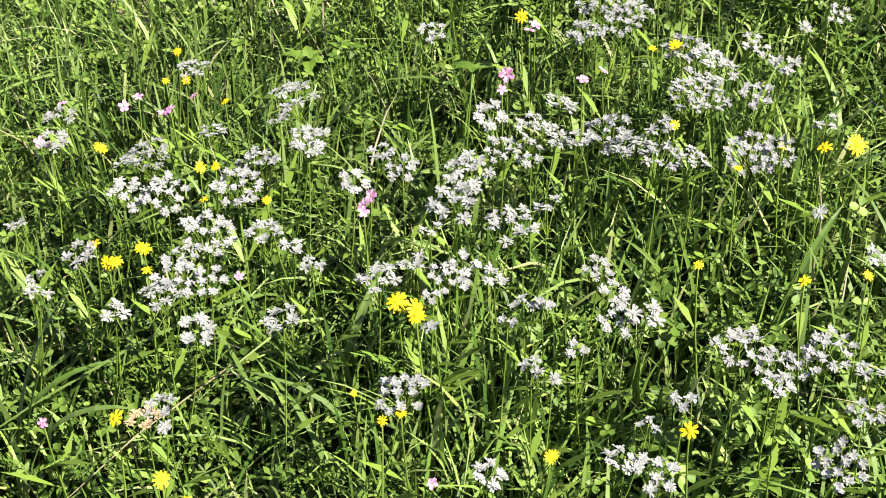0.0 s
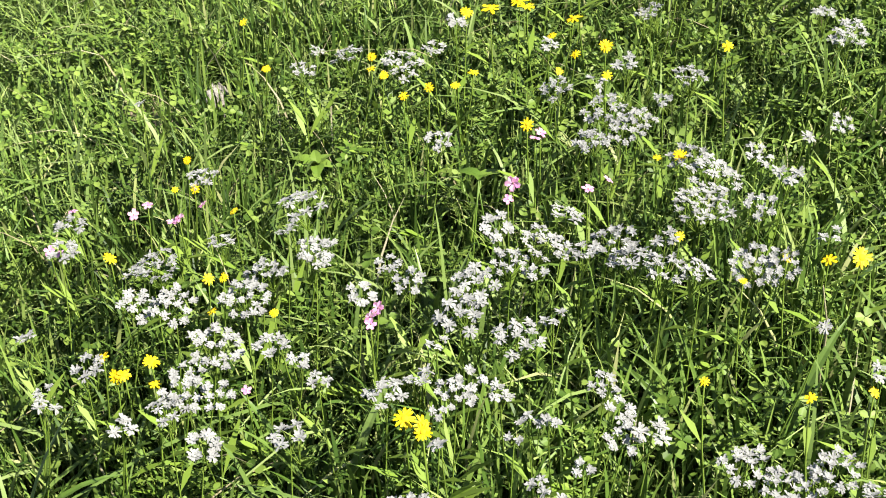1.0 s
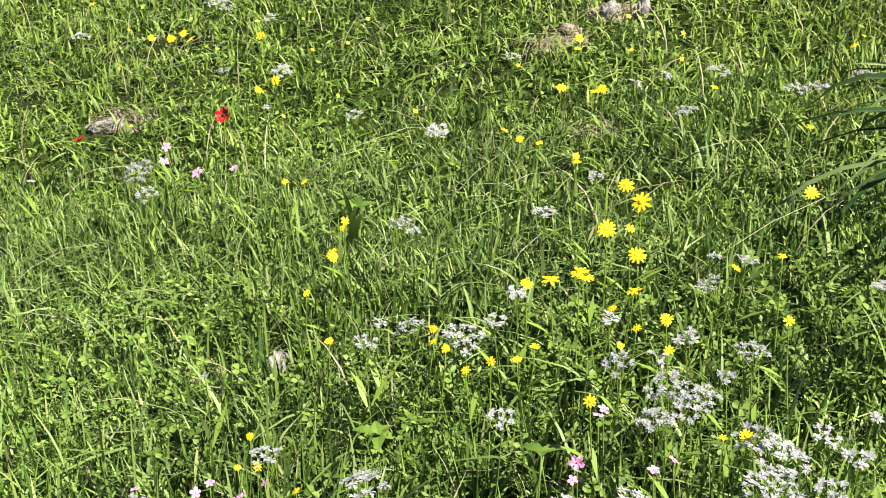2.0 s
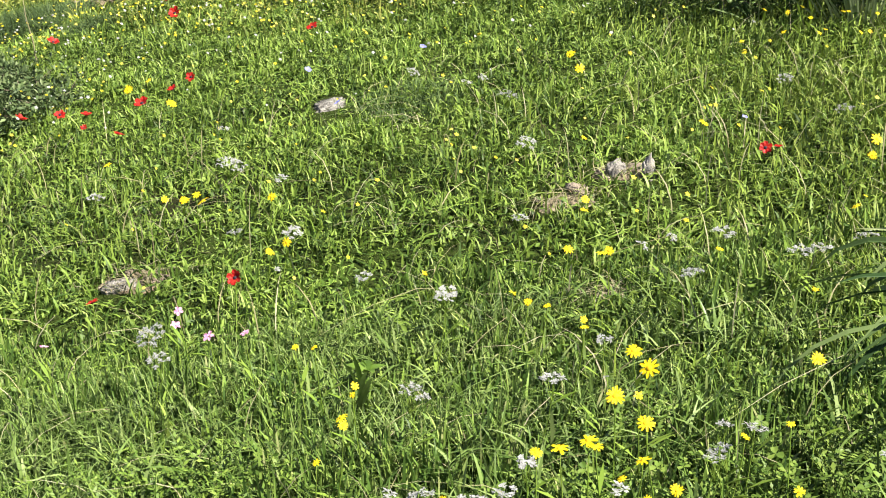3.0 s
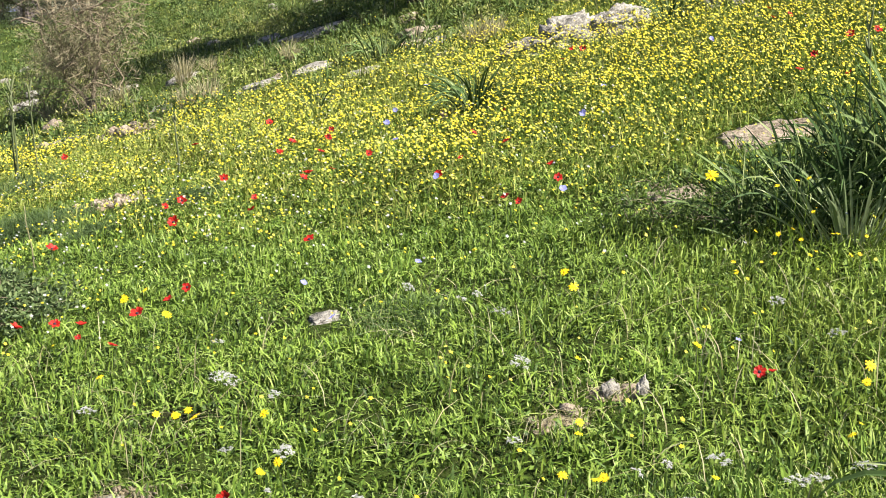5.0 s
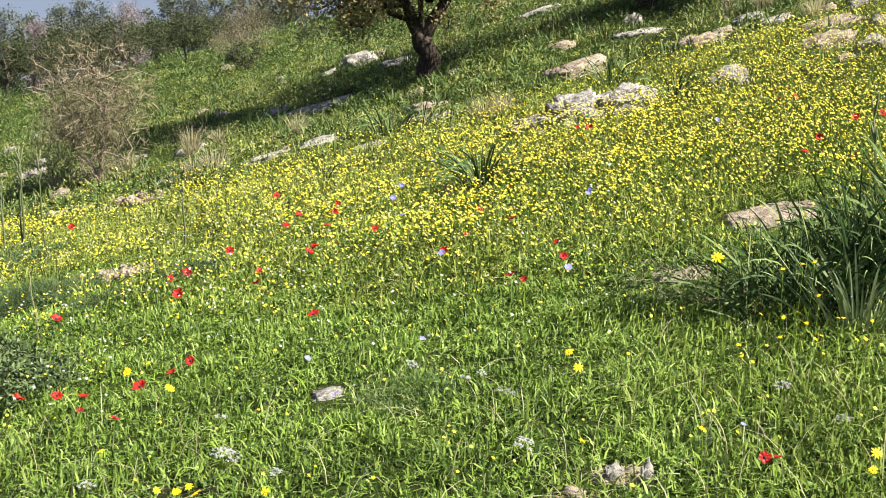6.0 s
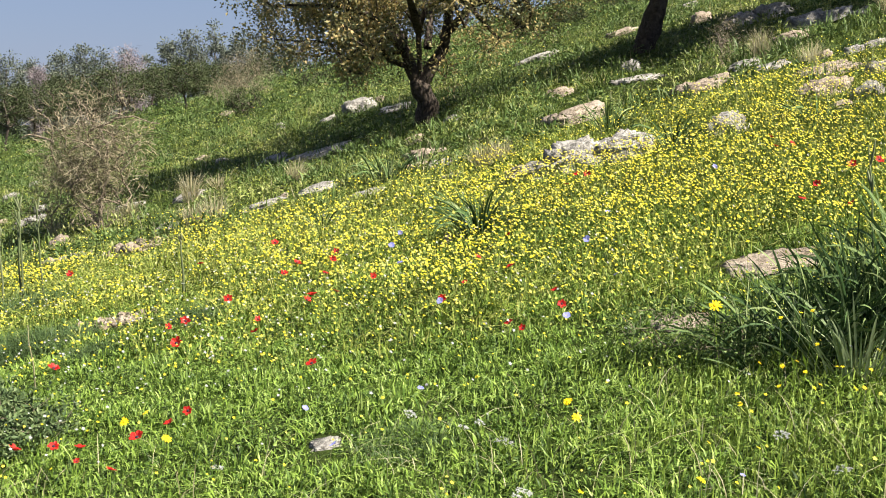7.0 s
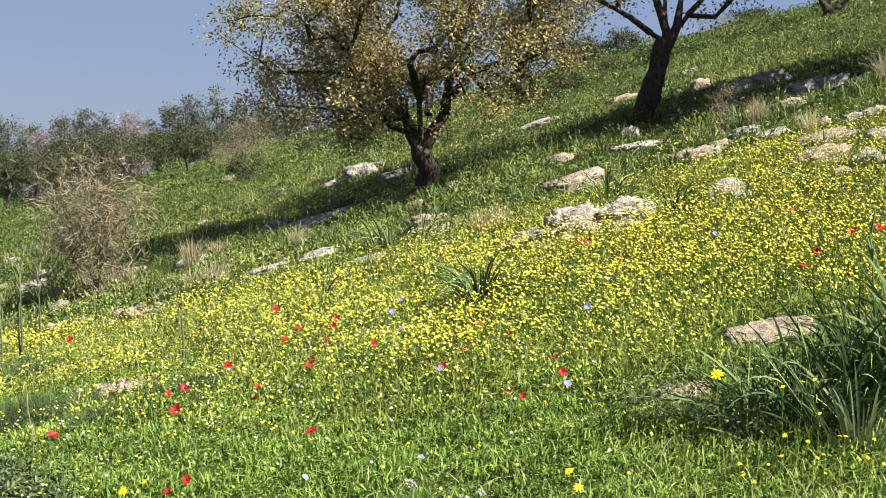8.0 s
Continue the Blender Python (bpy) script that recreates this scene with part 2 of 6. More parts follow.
# ---- where the rocks lie: x, y, width, height ----
ROCKS_UPPER = [(2.20, 10.38, 0.35, 0.22), (3.13, 11.05, 0.45, 0.18), (3.31, 10.52, 0.28, 0.16), (3.42, 11.92, 0.62, 0.17), (3.70, 11.47, 0.25, 0.15), (3.66, 13.04, 0.15, 0.11), (3.84, 12.73, 0.20, 0.11), (2.35, 16.84, 0.26, 0.20), (2.21, 15.39, 0.58, 0.10), (2.48, 13.07, 0.50, 0.19), (1.29, 13.13, 0.61, 0.22), (-1.33, 22.11, 0.55, 0.33), (-1.84, 22.22, 0.28, 0.11), (-0.17, 13.78, 0.46, 0.15), (-0.02, 12.58, 0.26, 0.11), (-1.59, 17.01, 1.00, 0.16), (-1.75, 13.08, 0.46, 0.09), (-1.55, 13.27, 0.09, 0.07), (-1.21, 12.95, 0.44, 0.05), (-0.66, 11.80, 0.35, 0.04), (-3.63, 12.89, 0.39, 0.11), (-4.15, 14.58, 0.27, 0.19), (-5.45, 17.74, 0.47, 0.16)]
ROCKS_MIDDLE = [(-3.82, 16.50, 0.43, 0.10), (-3.38, 15.16, 0.16, 0.07), (0.05, 8.46, 0.07, 0.06), (1.6, 6.42, 0.46, 0.06), (1.05, 5.77, 0.27, 0.03), (1.64, 23.79, 0.80, 0.16), (3.10, 23.68, 0.50, 0.14), (3.07, 13.81, 0.35, 0.09), (3.21, 13.21, 0.34, 0.08), (4.70, 25.94, 0.31, 0.15), (4.08, 21.59, 0.37, 0.28), (4.16, 19.08, 0.49, 0.29), (4.60, 18.98, 0.57, 0.33), (4.51, 16.84, 0.51, 0.26), (3.92, 15.35, 0.46, 0.15), (4.77, 16.56, 0.43, 0.22), (-3.0, 15.9, 0.4, 0.12), (-2.3, 18.2, 0.5, 0.14), (-5.65, 35.55, 0.45, 0.15), (0.14, 16.54, 0.25, 0.12), (-0.71, 20.43, 0.51, 0.14), (0.08, 11.61, 0.20, 0.09), (3.04, 10.34, 0.18, 0.08), (4.04, 12.72, 0.22, 0.09), (0.49, 3.74, 0.07, 0.04)]
ROCKS_LOWER = [(0.58, 3.70, 0.05, 0.05), (-0.43, 4.84, 0.13, 0.012), (-0.92, 3.46, 0.10, 0.04), (-0.31, 2.17, 0.06, 0.04)]

ALL_ROCKS = ROCKS_UPPER + ROCKS_MIDDLE + ROCKS_LOWER + [(1.1, 10.5, 1.0, 0.3)]

# ---- grass and herbs ----
# tussocks that stand clear of the grass: x, y, radius
CLUMPS = [(-2.42, 7.7, 0.34), (-1.38, 7.6, 0.15), (-1.86, 7.15, 0.13), (0.24, 8.55, 0.17), (-0.92, 10.4, 0.13), (1.75, 10.3, 0.2), (-0.35, 12.5, 0.3), (1.5, 5.05, 0.12), (-2.76, 12.1, 0.34), (-1.97, 7.95, 0.22)]
BARE = [(0.33, 3.6, 0.1), (0.5, 3.76, 0.085), (0.38, 2.99, 0.05), (-0.88, 3.5, 0.1), (-1.96, 8.1, 0.26), (-0.42, 2.16, 0.07), (-2.78, 12.35, 0.36), (-3.6, 12.9, 0.28)]


def half_width(y):
    return 0.37 * np.sqrt(np.asarray(y) ** 2 + 2.0) + 0.15


def scatter(n, y0, y1, seed):
    r = np.random.default_rng(seed)
    y = np.sqrt(r.uniform(0, 1, n) * (y1 * y1 - y0 * y0) + y0 * y0)
    x = r.uniform(-1, 1, n) * half_width(y)
    return x, y, r


def not_bare(x, y, r):
    keep = np.ones(len(x), bool)
    for bx, by, br in BARE:
        d = np.hypot(x - bx, (y - by) * 1.25) / br
        keep &= (d > 1.1) | (r.uniform(0, 1, len(x)) < 0.2 + 0.5 * np.clip(d - 0.45, 0, 1))
    for bx, by, br in CLUMPS:
        keep &= np.hypot(x - bx, y - by + 0.5 * br) > br * r.uniform(0.6, 1.3, len(x))
    for rx, ry, rw, rh in ALL_ROCKS:
        d = np.hypot((x - rx) / (0.55 * rw), (y - ry - 0.2 * rw + 0.06 * (ry > 10)) / (0.55 * rw + 0.05 + 0.06 * (ry > 10)))
        keep &= (d > 1.0) | (r.uniform(0, 1, len(x)) < (0.3 if ry > 10 else 0.06))
    return keep


def blades(name, x, y, height, width, bend, levels, mat, r, lift=-0.01, droop=0.45, sway=None):
    """Many curved, tapering blades as one mesh."""
    n = len(x)
    az = r.uniform(0, 2 * np.pi, n) if sway is None else sway
    turn = az + np.pi / 2 + r.normal(0, 0.6, n)
    base = np.stack([x, y, ground_z(x, y) + lift], 1)
    out = np.stack([np.cos(az), np.sin(az), 0 * az], 1)
    side = np.stack([np.cos(turn), np.sin(turn), 0.15 * np.sin(az * 3)], 1)
    rows = []
    for k in range(levels):
        s = k / levels
        c = base + out * (height * bend * s ** 2)[:, None]
        c[:, 2] += height * (s - droop * np.clip(bend, 0, 1.6) * s ** 2.4)
        w = width * 0.5 * (0.75 + 0.6 * s - 1.35 * s ** 3)
        rows += [c - side * w[:, None], c + side * w[:, None]]
    c = base + out * (height * bend)[:, None]
    c[:, 2] += height * (1 - droop * np.clip(bend, 0, 1.6))
    rows.append(c)
    per = 2 * levels + 1
    V = np.stack(rows, 1).reshape(-1, 3)
    b = (np.arange(n) * per)[:, None]
    quads = np.concatenate([b + np.array([[2 * k, 2 * k + 1, 2 * k + 3, 2 * k + 2]]) for k in range(levels - 1)]) if levels > 1 else None
    tris = b + np.array([[2 * levels - 2, 2 * levels - 1, 2 * levels]])
    return mesh_of(name, V, tris, mat, True, quads)


def stuff(name, me, label, category):
    return tagged(new(name, me), label, category, kind="stuff")


def leaves_mesh(name, pos, way, length, width, mat, r, fold=0.25):
    """Many pointed leaves, each two triangles folded along the midrib."""
    n = len(pos)
    way = way / (np.linalg.norm(way, axis=1)[:, None] + 1e-9)
    across = np.cross(way, r.normal(size=(n, 3)))
    across /= np.linalg.norm(across, axis=1)[:, None] + 1e-9
    nrm = np.cross(way, across)
    mid = pos + way * (length * 0.5)[:, None] + nrm * (width * fold)[:, None]
    V = np.stack([pos, mid - across * (width * 0.5)[:, None], pos + way * length[:, None], mid + across * (width * 0.5)[:, None]], 1).reshape(-1, 3)
    b = (np.arange(n) * 4)[:, None]
    return mesh_of(name, V, np.concatenate([b + np.array([[0, 1, 2]]), b + np.array([[0, 2, 3]])]), mat, False)


def low_leaves(name, x, y, top, length, mat, r, ratio=0.5):
    """A thick low growth of small leaves, spread from the soil up to the given height."""
    n = len(x)
    pos = np.stack([x, y, ground_z(x, y) + top * r.uniform(0.0, 1.0, n) ** 1.3], 1)
    way = r.normal(size=(n, 3)) * np.array([1, 1, 0.5]) + np.array([0, 0, 0.45])
    return leaves_mesh(name, pos, way, length, length * ratio * r.uniform(0.6, 1.2, n), mat, r, 0.2)


# tall near grass, blade by blade
x, y, r = scatter(38000, 0.75, 3.2, 11)
k = not_bare(x, y, r)
x, y = x[k], y[k]
n = len(x)
tall = 0.12 + 0.05 * field(x, y, 21, 0.5) - 0.07 * step(1.6, 2.8, y)
h = np.clip(tall * r.uniform(0.55, 1.5, n), 0.05, 0.34)
stuff("meadow_grass", blades("meadow_grass", x, y, h, r.uniform(0.0034, 0.0084, n), r.gamma(1.7, 0.26, n), 4, GRASS, r, droop=0.6), "lush bright green spring meadow grass in long blades", "grass")
# broad blades, fewer
x, y, r = scatter(2800, 0.75, 3.0, 12)
k = field(x, y, 22, 0.55) > -0.15
x, y = x[k], y[k]
n = len(x)
h = r.uniform(0.14, 0.27, n) * (1 - 0.45 * step(1.7, 2.8, y))
stuff("broad_grass", blades("broad_grass", x, y, h, r.uniform(0.0045, 0.009, n), r.gamma(2.6, 0.3, n), 6, BLUE_GRASS, r, droop=0.62), "broad bluish-green wild cereal blades among finer grass", "grass")
# fine wispy grass between the flowers and the open meadow
x, y, r = scatter(26000, 1.45, 3.0, 65)
k = not_bare(x, y, r) & (r.uniform(0, 1, len(x)) < 0.25 + 0.75 * step(0.5, -0.3, x - 0.25 * field(x, y, 66, 0.5)))
x, y = x[k], y[k]
n = len(x)
stuff("fine_grass", blades("fine_grass", x, y, np.clip(0.085 + 0.03 * field(x, y, 67, 0.4), 0.04, 0.2) * r.uniform(0.6, 1.3, n), r.uniform(0.002, 0.0044, n), r.gamma(2.2, 0.34, n), 4, BLUE_GRASS, r, droop=0.55), "fine wispy grey-green grass in a thick mat", "grass")
# mid meadow
x, y, r = scatter(150000, 2.5, 8.6, 13)
k = not_bare(x, y, r)
x, y = x[k], y[k]
n = len(x)
h = np.clip((0.056 + 0.03 * field(x, y, 23, 0.5) + 0.016 * field(x, y, 38, 0.16)) * r.uniform(0.5, 1.4, n), 0.018, 0.13)
stuff("meadow_grass", blades("meadow_grass", x, y, h, r.uniform(0.0042, 0.0098, n), r.gamma(2.0, 0.4, n), 3, MEADOW, r, droop=0.5), "dense short green meadow grass on the open slope", "grass")
# lighter lime-green grass where the meadow rises, thicker towards the right
x, y, r = scatter(26000, 2.3, 5.6, 64)
k = not_bare(x, y, r) & (r.uniform(0, 1, len(x)) < step(0.35, 1.3, x - 0.06 * y + 0.3 + 0.3 * field(x, y, 31, 0.6)))
x, y = x[k], y[k]
n = len(x)
stuff("meadow_grass", blades("meadow_grass", x, y, r.uniform(0.05, 0.11, n), r.uniform(0.004, 0.008, n), r.gamma(2.0, 0.28, n), 3, LIME_GRASS, r, droop=0.5), "light lime-green grass in the meadow", "grass")
# flower field: finer, yellower growth
x, y, r = scatter(60000, 6.0, 12.5, 14)
k = not_bare(x, y, r) & (y > 5.8 + 1.0 * np.clip(-x - 0.2, 0, 3) + r.uniform(-0.6, 0.9, len(x)))
x, y = x[k], y[k]
n = len(x)
h = np.clip((0.1 + 0.04 * field(x, y, 24, 0.9)) * r.uniform(0.5, 1.5, n), 0.03, 0.26)
stuff("field_foliage", blades("field_foliage", x, y, h, r.uniform(0.005, 0.011, n), r.gamma(2.0, 0.45, n), 3, FIELD, r), "fine yellowish-green foliage of the flowering field", "foliage")
x, y, r = scatter(80000, 5.8, 12.6, 68)
k = not_bare(x, y, r) & (y > 5.8 + 1.0 * np.clip(-x - 0.2, 0, 3) + r.uniform(-0.6, 0.9, len(x)))
x, y = x[k], y[k]
n = len(x)
stuff("field_foliage", low_leaves("field_foliage", x, y, np.clip(0.12 + 0.04 * field(x, y, 24, 0.9), 0.04, 0.2), r.uniform(0.012, 0.03, n), FIELD, r, 0.4), "small yellowish-green leaves of the flowering field", "foliage")
# upper slope, in hummocks
def slope_height(x, y):
    return np.clip(0.07 + 0.08 * field(x, y, 25, 1.1) + 0.07 * field(x, y, 29, 0.42), 0.012, 0.32)


x, y, r = scatter(62000, 11.5, 27.0, 15)
k = not_bare(x, y, r)
x, y = x[k], y[k]
n = len(x)
h = np.clip(slope_height(x, y) * r.uniform(0.6, 1.6, n), 0.025, 0.34)
stuff("slope_grass", blades("slope_grass", x, y, h, r.uniform(0.007, 0.015, n), r.gamma(2.2, 0.45, n), 2, FAR_GRASS, r), "rough green grass covering the upper slope", "grass")
x, y, r = scatter(38000, 26.0, 60.0, 16)
n = len(x)
h = np.clip((0.08 + 0.05 * field(x, y, 26, 3.0)) * r.uniform(0.5, 1.5, n), 0.05, 0.5)
stuff("slope_grass", blades("slope_grass", x, y, h, r.uniform(0.02, 0.036, n), r.gamma(2.2, 0.6, n), 2, FAR_GRASS, r), "rough pale green grass towards the crest of the hill", "grass")
# the rest of the hillside, all round
def around(count, x0, x1, y0, y1, seed):
    r = np.random.default_rng(seed)
    x, y = r.uniform(x0, x1, count), r.uniform(y0, y1, count)
    k = (np.abs(x) > half_width(np.clip(y, 0, 99)) - 0.05) | (y < 0.78)
    return x[k], y[k], r


x, y, r = around(80000, -6, 6, -4.5, 9, 17)
n = len(x)
stuff("meadow_grass", blades("meadow_grass", x, y, r.uniform(0.06, 0.16, n), r.uniform(0.006, 0.013, n), r.gamma(2.0, 0.35, n), 2, GRASS, r), "green meadow grass on either side of the flowers", "grass")
x, y, r = around(32000, -22, 22, -16, 36, 20)
n = len(x)
stuff("slope_grass", blades("slope_grass", x, y, r.uniform(0.07, 0.18, n), r.uniform(0.03, 0.06, n), r.gamma(2.0, 0.35, n), 2, FAR_GRASS, r), "green grass on the surrounding hillside", "grass")
# dark leafy tussocks over the upper slope
r = np.random.default_rng(19)
many, leaves = 600, 28
cy = r.uniform(11.3, 40, many)
cx = r.uniform(-1, 1, many) * half_width(cy)
x, y = np.repeat(cx, leaves) + r.normal(0, 0.07, many * leaves), np.repeat(cy, leaves) + r.normal(0, 0.07, many * leaves)
tall = np.repeat(r.uniform(0.1, 0.34, many), leaves)
k = not_bare(x, y, r)
x, y, tall = x[k], y[k], tall[k]
n = len(x)
stuff("tussock_leaves", blades("tussock_leaves", x, y, tall * r.uniform(0.6, 1.1, n), r.uniform(0.010, 0.018, n), r.gamma(2.5, 0.3, n), 3, TUSSOCK, r, droop=0.5), "dark green leafy tussocks dotted over the upper slope", "tussocks")


def mounds(name, count, each, y0, y1, wide, tall, leaf, mat, seed, label):
    """Low bushy herbs in rounded mounds, as one mesh of leaves."""
    r = np.random.default_rng(seed)
    cy = np.sqrt(r.uniform(y0 * y0, y1 * y1, count))
    cx = r.uniform(-1, 1, count) * half_width(cy)
    q, a, up = np.sqrt(r.uniform(0, 1, count * each)), r.uniform(0, 6.28, count * each), r.uniform(0.3, 1, count * each)
    size = np.repeat(r.uniform(0.5, 1.2, count), each)
    x = np.repeat(cx, each) + q * np.cos(a) * wide * size
    y = np.repeat(cy, each) + q * np.sin(a) * wide * size
    k = not_bare(x, y, r)
    x, y, q, a, up, size = (v[k] for v in (x, y, q, a, up, size))
    n = len(x)
    pos = np.stack([x, y, ground_z(x, y) + tall * size * (1 - q ** 2) ** 0.5 * up], 1)
    way = np.stack([q * np.cos(a), q * np.sin(a), 0.9 - 0.6 * q], 1) + r.normal(0, 0.45, (n, 3))
    ln = leaf * r.uniform(0.6, 1.4, n)
    return stuff(name, leaves_mesh(name, pos, way, ln, ln * r.uniform(0.2, 0.45, n), mat, r, 0.2), label, "herbs")


mounds("bushy_herbs", 330, 130, 12.0, 34.0, 0.26, 0.2, 0.055, TUSSOCK, 71, "dark green bushy herbs in mounds on the upper slope")
mounds("bushy_herbs", 260, 110, 11.5, 34.0, 0.24, 0.17, 0.05, FAR_GRASS, 72, "olive-green bushy herbs in mounds on the upper slope")
mounds("bushy_herbs", 240, 90, 30.0, 56.0, 0.45, 0.4, 0.1, TUSSOCK, 73, "dark green scrub along the crest")
# pale dead stalks lying in the grass
x, y, r = scatter(900, 0.8, 5.0, 18)
n = len(x)
stuff("dry_straw", blades("dry_straw", x, y, r.uniform(0.1, 0.24, n), r.uniform(0.002, 0.004, n), r.gamma(3.0, 0.3, n), 4, STRAW, r, droop=0.55), "scattered pale dry straw stalks in the grass", "straw")


def sprigs(name, x, y, size, mat, r, pairs=5):
    """Pinnate herb leaves: a bowed stalk with leaflets in pairs, as one mesh."""
    n = len(x)
    az = r.uniform(0, 2 * np.pi, n)
    lean = r.uniform(0.25, 1.0, n)
    base = np.stack([x, y, ground_z(x, y) - 0.005], 1)
    out = np.stack([np.cos(az), np.sin(az), 0 * az], 1)
    side = np.stack([-np.sin(az), np.cos(az), 0 * az], 1)
    V, T = [], []
    count = 0

    def at(s):
        c = base + out * (size * lean * s ** 1.5)[:, None]
        c[:, 2] += size * (s - 0.42 * lean * s ** 2)
        return c

    def add(verts, faces):
        nonlocal count
        V.append(np.stack(verts, 1))
        T.append((faces, count))
        count += len(verts)

    w = size[:, None] * 0.012
    add([at(0) - side * w, at(0) + side * w, at(0.5) - side * w, at(0.5) + side * w, at(1.0)], [(0, 1, 3), (0, 3, 2), (2, 3, 4)])
    for k in range(pairs + 1):
        s = 0.3 + 0.7 * k / pairs
        c = at(s)
        ahead = at(s) - at(s - 0.05)
        ahead /= np.linalg.norm(ahead, axis=1)[:, None] + 1e-9
        for sg in ((-1, 1) if k < pairs else (0,)):
            way = ahead * (0.45 if sg else 1.0) + side * sg + np.array([0, 0, 0.12])
            ln = size[:, None] * (0.115 - 0.04 * k / pairs) * r.uniform(0.75, 1.25, n)[:, None]
            across = np.cross(way, np.array([0, 0, 1.0]) + 0.5 * r.normal(size=(n, 3)))
            across /= np.linalg.norm(across, axis=1)[:, None] + 1e-9
            mid = c + way * ln * 0.55
            add([c, mid - across * ln * 0.26, c + way * ln, mid + across * ln * 0.26], [(0, 1, 2), (0, 2, 3)])
    V = np.concatenate(V, 1).reshape(-1, 3)
    b = (np.arange(n) * count)[:, None]
    tris = np.concatenate([b + np.array([[f[0] + o, f[1] + o, f[2] + o]]) for faces, o in T for f in faces])
    return mesh_of(name, V, tris, mat)


x, y, r = scatter(2700, 0.8, 2.4, 31)
k = not_bare(x, y, r) & (field(x, y, 27, 0.45) > -0.45)
x, y = x[k], y[k]
stuff("herb_leaves", sprigs("herb_leaves", x, y, r.uniform(0.06, 0.16, len(x)), HERB, r, 8), "fresh green divided herb leaves under the flowers", "herbs")
x, y, r = scatter(46000, 2.6, 9.0, 32)
k = not_bare(x, y, r)
x, y = x[k], y[k]
n = len(x)
stuff("herb_leaves", low_leaves("herb_leaves", x, y, np.clip(0.075 + 0.035 * field(x, y, 23, 0.7), 0.02, 0.2), r.uniform(0.010, 0.026, n), HERB, r, 0.42), "low green herb leaves through the open meadow", "herbs")
x, y, r = scatter(84000, 10.5, 28.0, 34)
k = not_bare(x, y, r)
x, y = x[k], y[k]
n = len(x)
stuff("slope_herbs", low_leaves("slope_herbs", x, y, slope_height(x, y) * 1.15, r.uniform(0.02, 0.044, n), SLOPE_LEAF, r), "low leafy herbs covering the upper slope", "herbs")



def trefoils(name, x, y, height, leaf, mat, r):
    """Clover leaves: a thin stalk with three rounded leaflets at its top."""
    n = len(x)
    az = r.uniform(0, 6.28, n)
    base = np.stack([x, y, ground_z(x, y) - 0.005], 1)
    top = base + np.stack([0.4 * height * np.cos(az), 0.4 * height * np.sin(az), height], 1)
    nrm = np.stack([r.normal(0, 0.3, n), r.normal(-0.15, 0.3, n), np.ones(n)], 1)
    nrm /= np.linalg.norm(nrm, axis=1)[:, None]
    u = np.cross(nrm, np.array([0.3, 1.0, 0.2]))
    u /= np.linalg.norm(u, axis=1)[:, None]
    w = np.cross(nrm, u)
    sd = np.stack([-np.sin(az), np.cos(az), 0 * az], 1) * 0.0008
    verts, tris = [base - sd, base + sd, top], [(0, 1, 2)]
    for q in range(3):
        a = az + 2.094 * q + r.normal(0, 0.12, n)
        d = u * np.cos(a)[:, None] + w * np.sin(a)[:, None]
        e = -u * np.sin(a)[:, None] + w * np.cos(a)[:, None]
        o = len(verts)
        for f, g, lift in ((0.02, 0, 0), (0.4, 0.36, 0.12), (0.8, 0.42, 0.14), (1.0, 0.12, 0.02), (0.94, 0, 0), (1.0, -0.12, 0.02), (0.8, -0.42, 0.14), (0.4, -0.36, 0.12)):
            verts.append(top + (d * f + e * g + nrm * lift) * leaf[:, None])
        tris += [(o, o + k, o + k + 1) for k in range(1, 7)]
    b = (np.arange(n) * len(verts))[:, None]
    return mesh_of(name, np.stack(verts, 1).reshape(-1, 3), np.concatenate([b + np.array([t]) for t in tris]), mat)


x, y, r = scatter(1100, 0.8, 2.2, 33)
k = not_bare(x, y, r) & (field(x, y, 28, 0.4) > -0.1)
x, y = x[k], y[k]
n = len(x)
stuff("clover_leaves", trefoils("clover_leaves", x, y, r.uniform(0.04, 0.13, n), r.uniform(0.008, 0.017, n), HERB, r), "rounded green clover leaves low in the grass", "herbs")

# bare soil patches
PATCHES = []
for bx, by, br in BARE:
    m = 26
    ring = []
    for q in range(5):
        for a in range(m):
            rr = br * q / 4 * (1 + 0.18 * math.sin(3 * a * 2 * math.pi / m + bx * 9) + 0.1 * math.sin(5 * a * 2 * math.pi / m))
            px, py = bx + rr * math.cos(2 * math.pi * a / m), by + 0.72 * rr * math.sin(2 * math.pi * a / m)
            ring.append((px, py, gz(px, py) + 0.006 * math.sin(7 * px + 5 * q) * (q < 4) - (0.012 if q == 4 else 0) + 0.006))
    quads = [(q * m + a, q * m + (a + 1) % m, (q + 1) * m + (a + 1) % m, (q + 1) * m + a) for q in range(4) for a in range(m)]
    PATCHES.append((bx, by, br))
    tagged(new("soil_patch", mesh_of("soil_patch", ring, None, BARE_SOIL, True, quads)), "bare patch of dry buff soil in the grass", "soil", kind="structure")

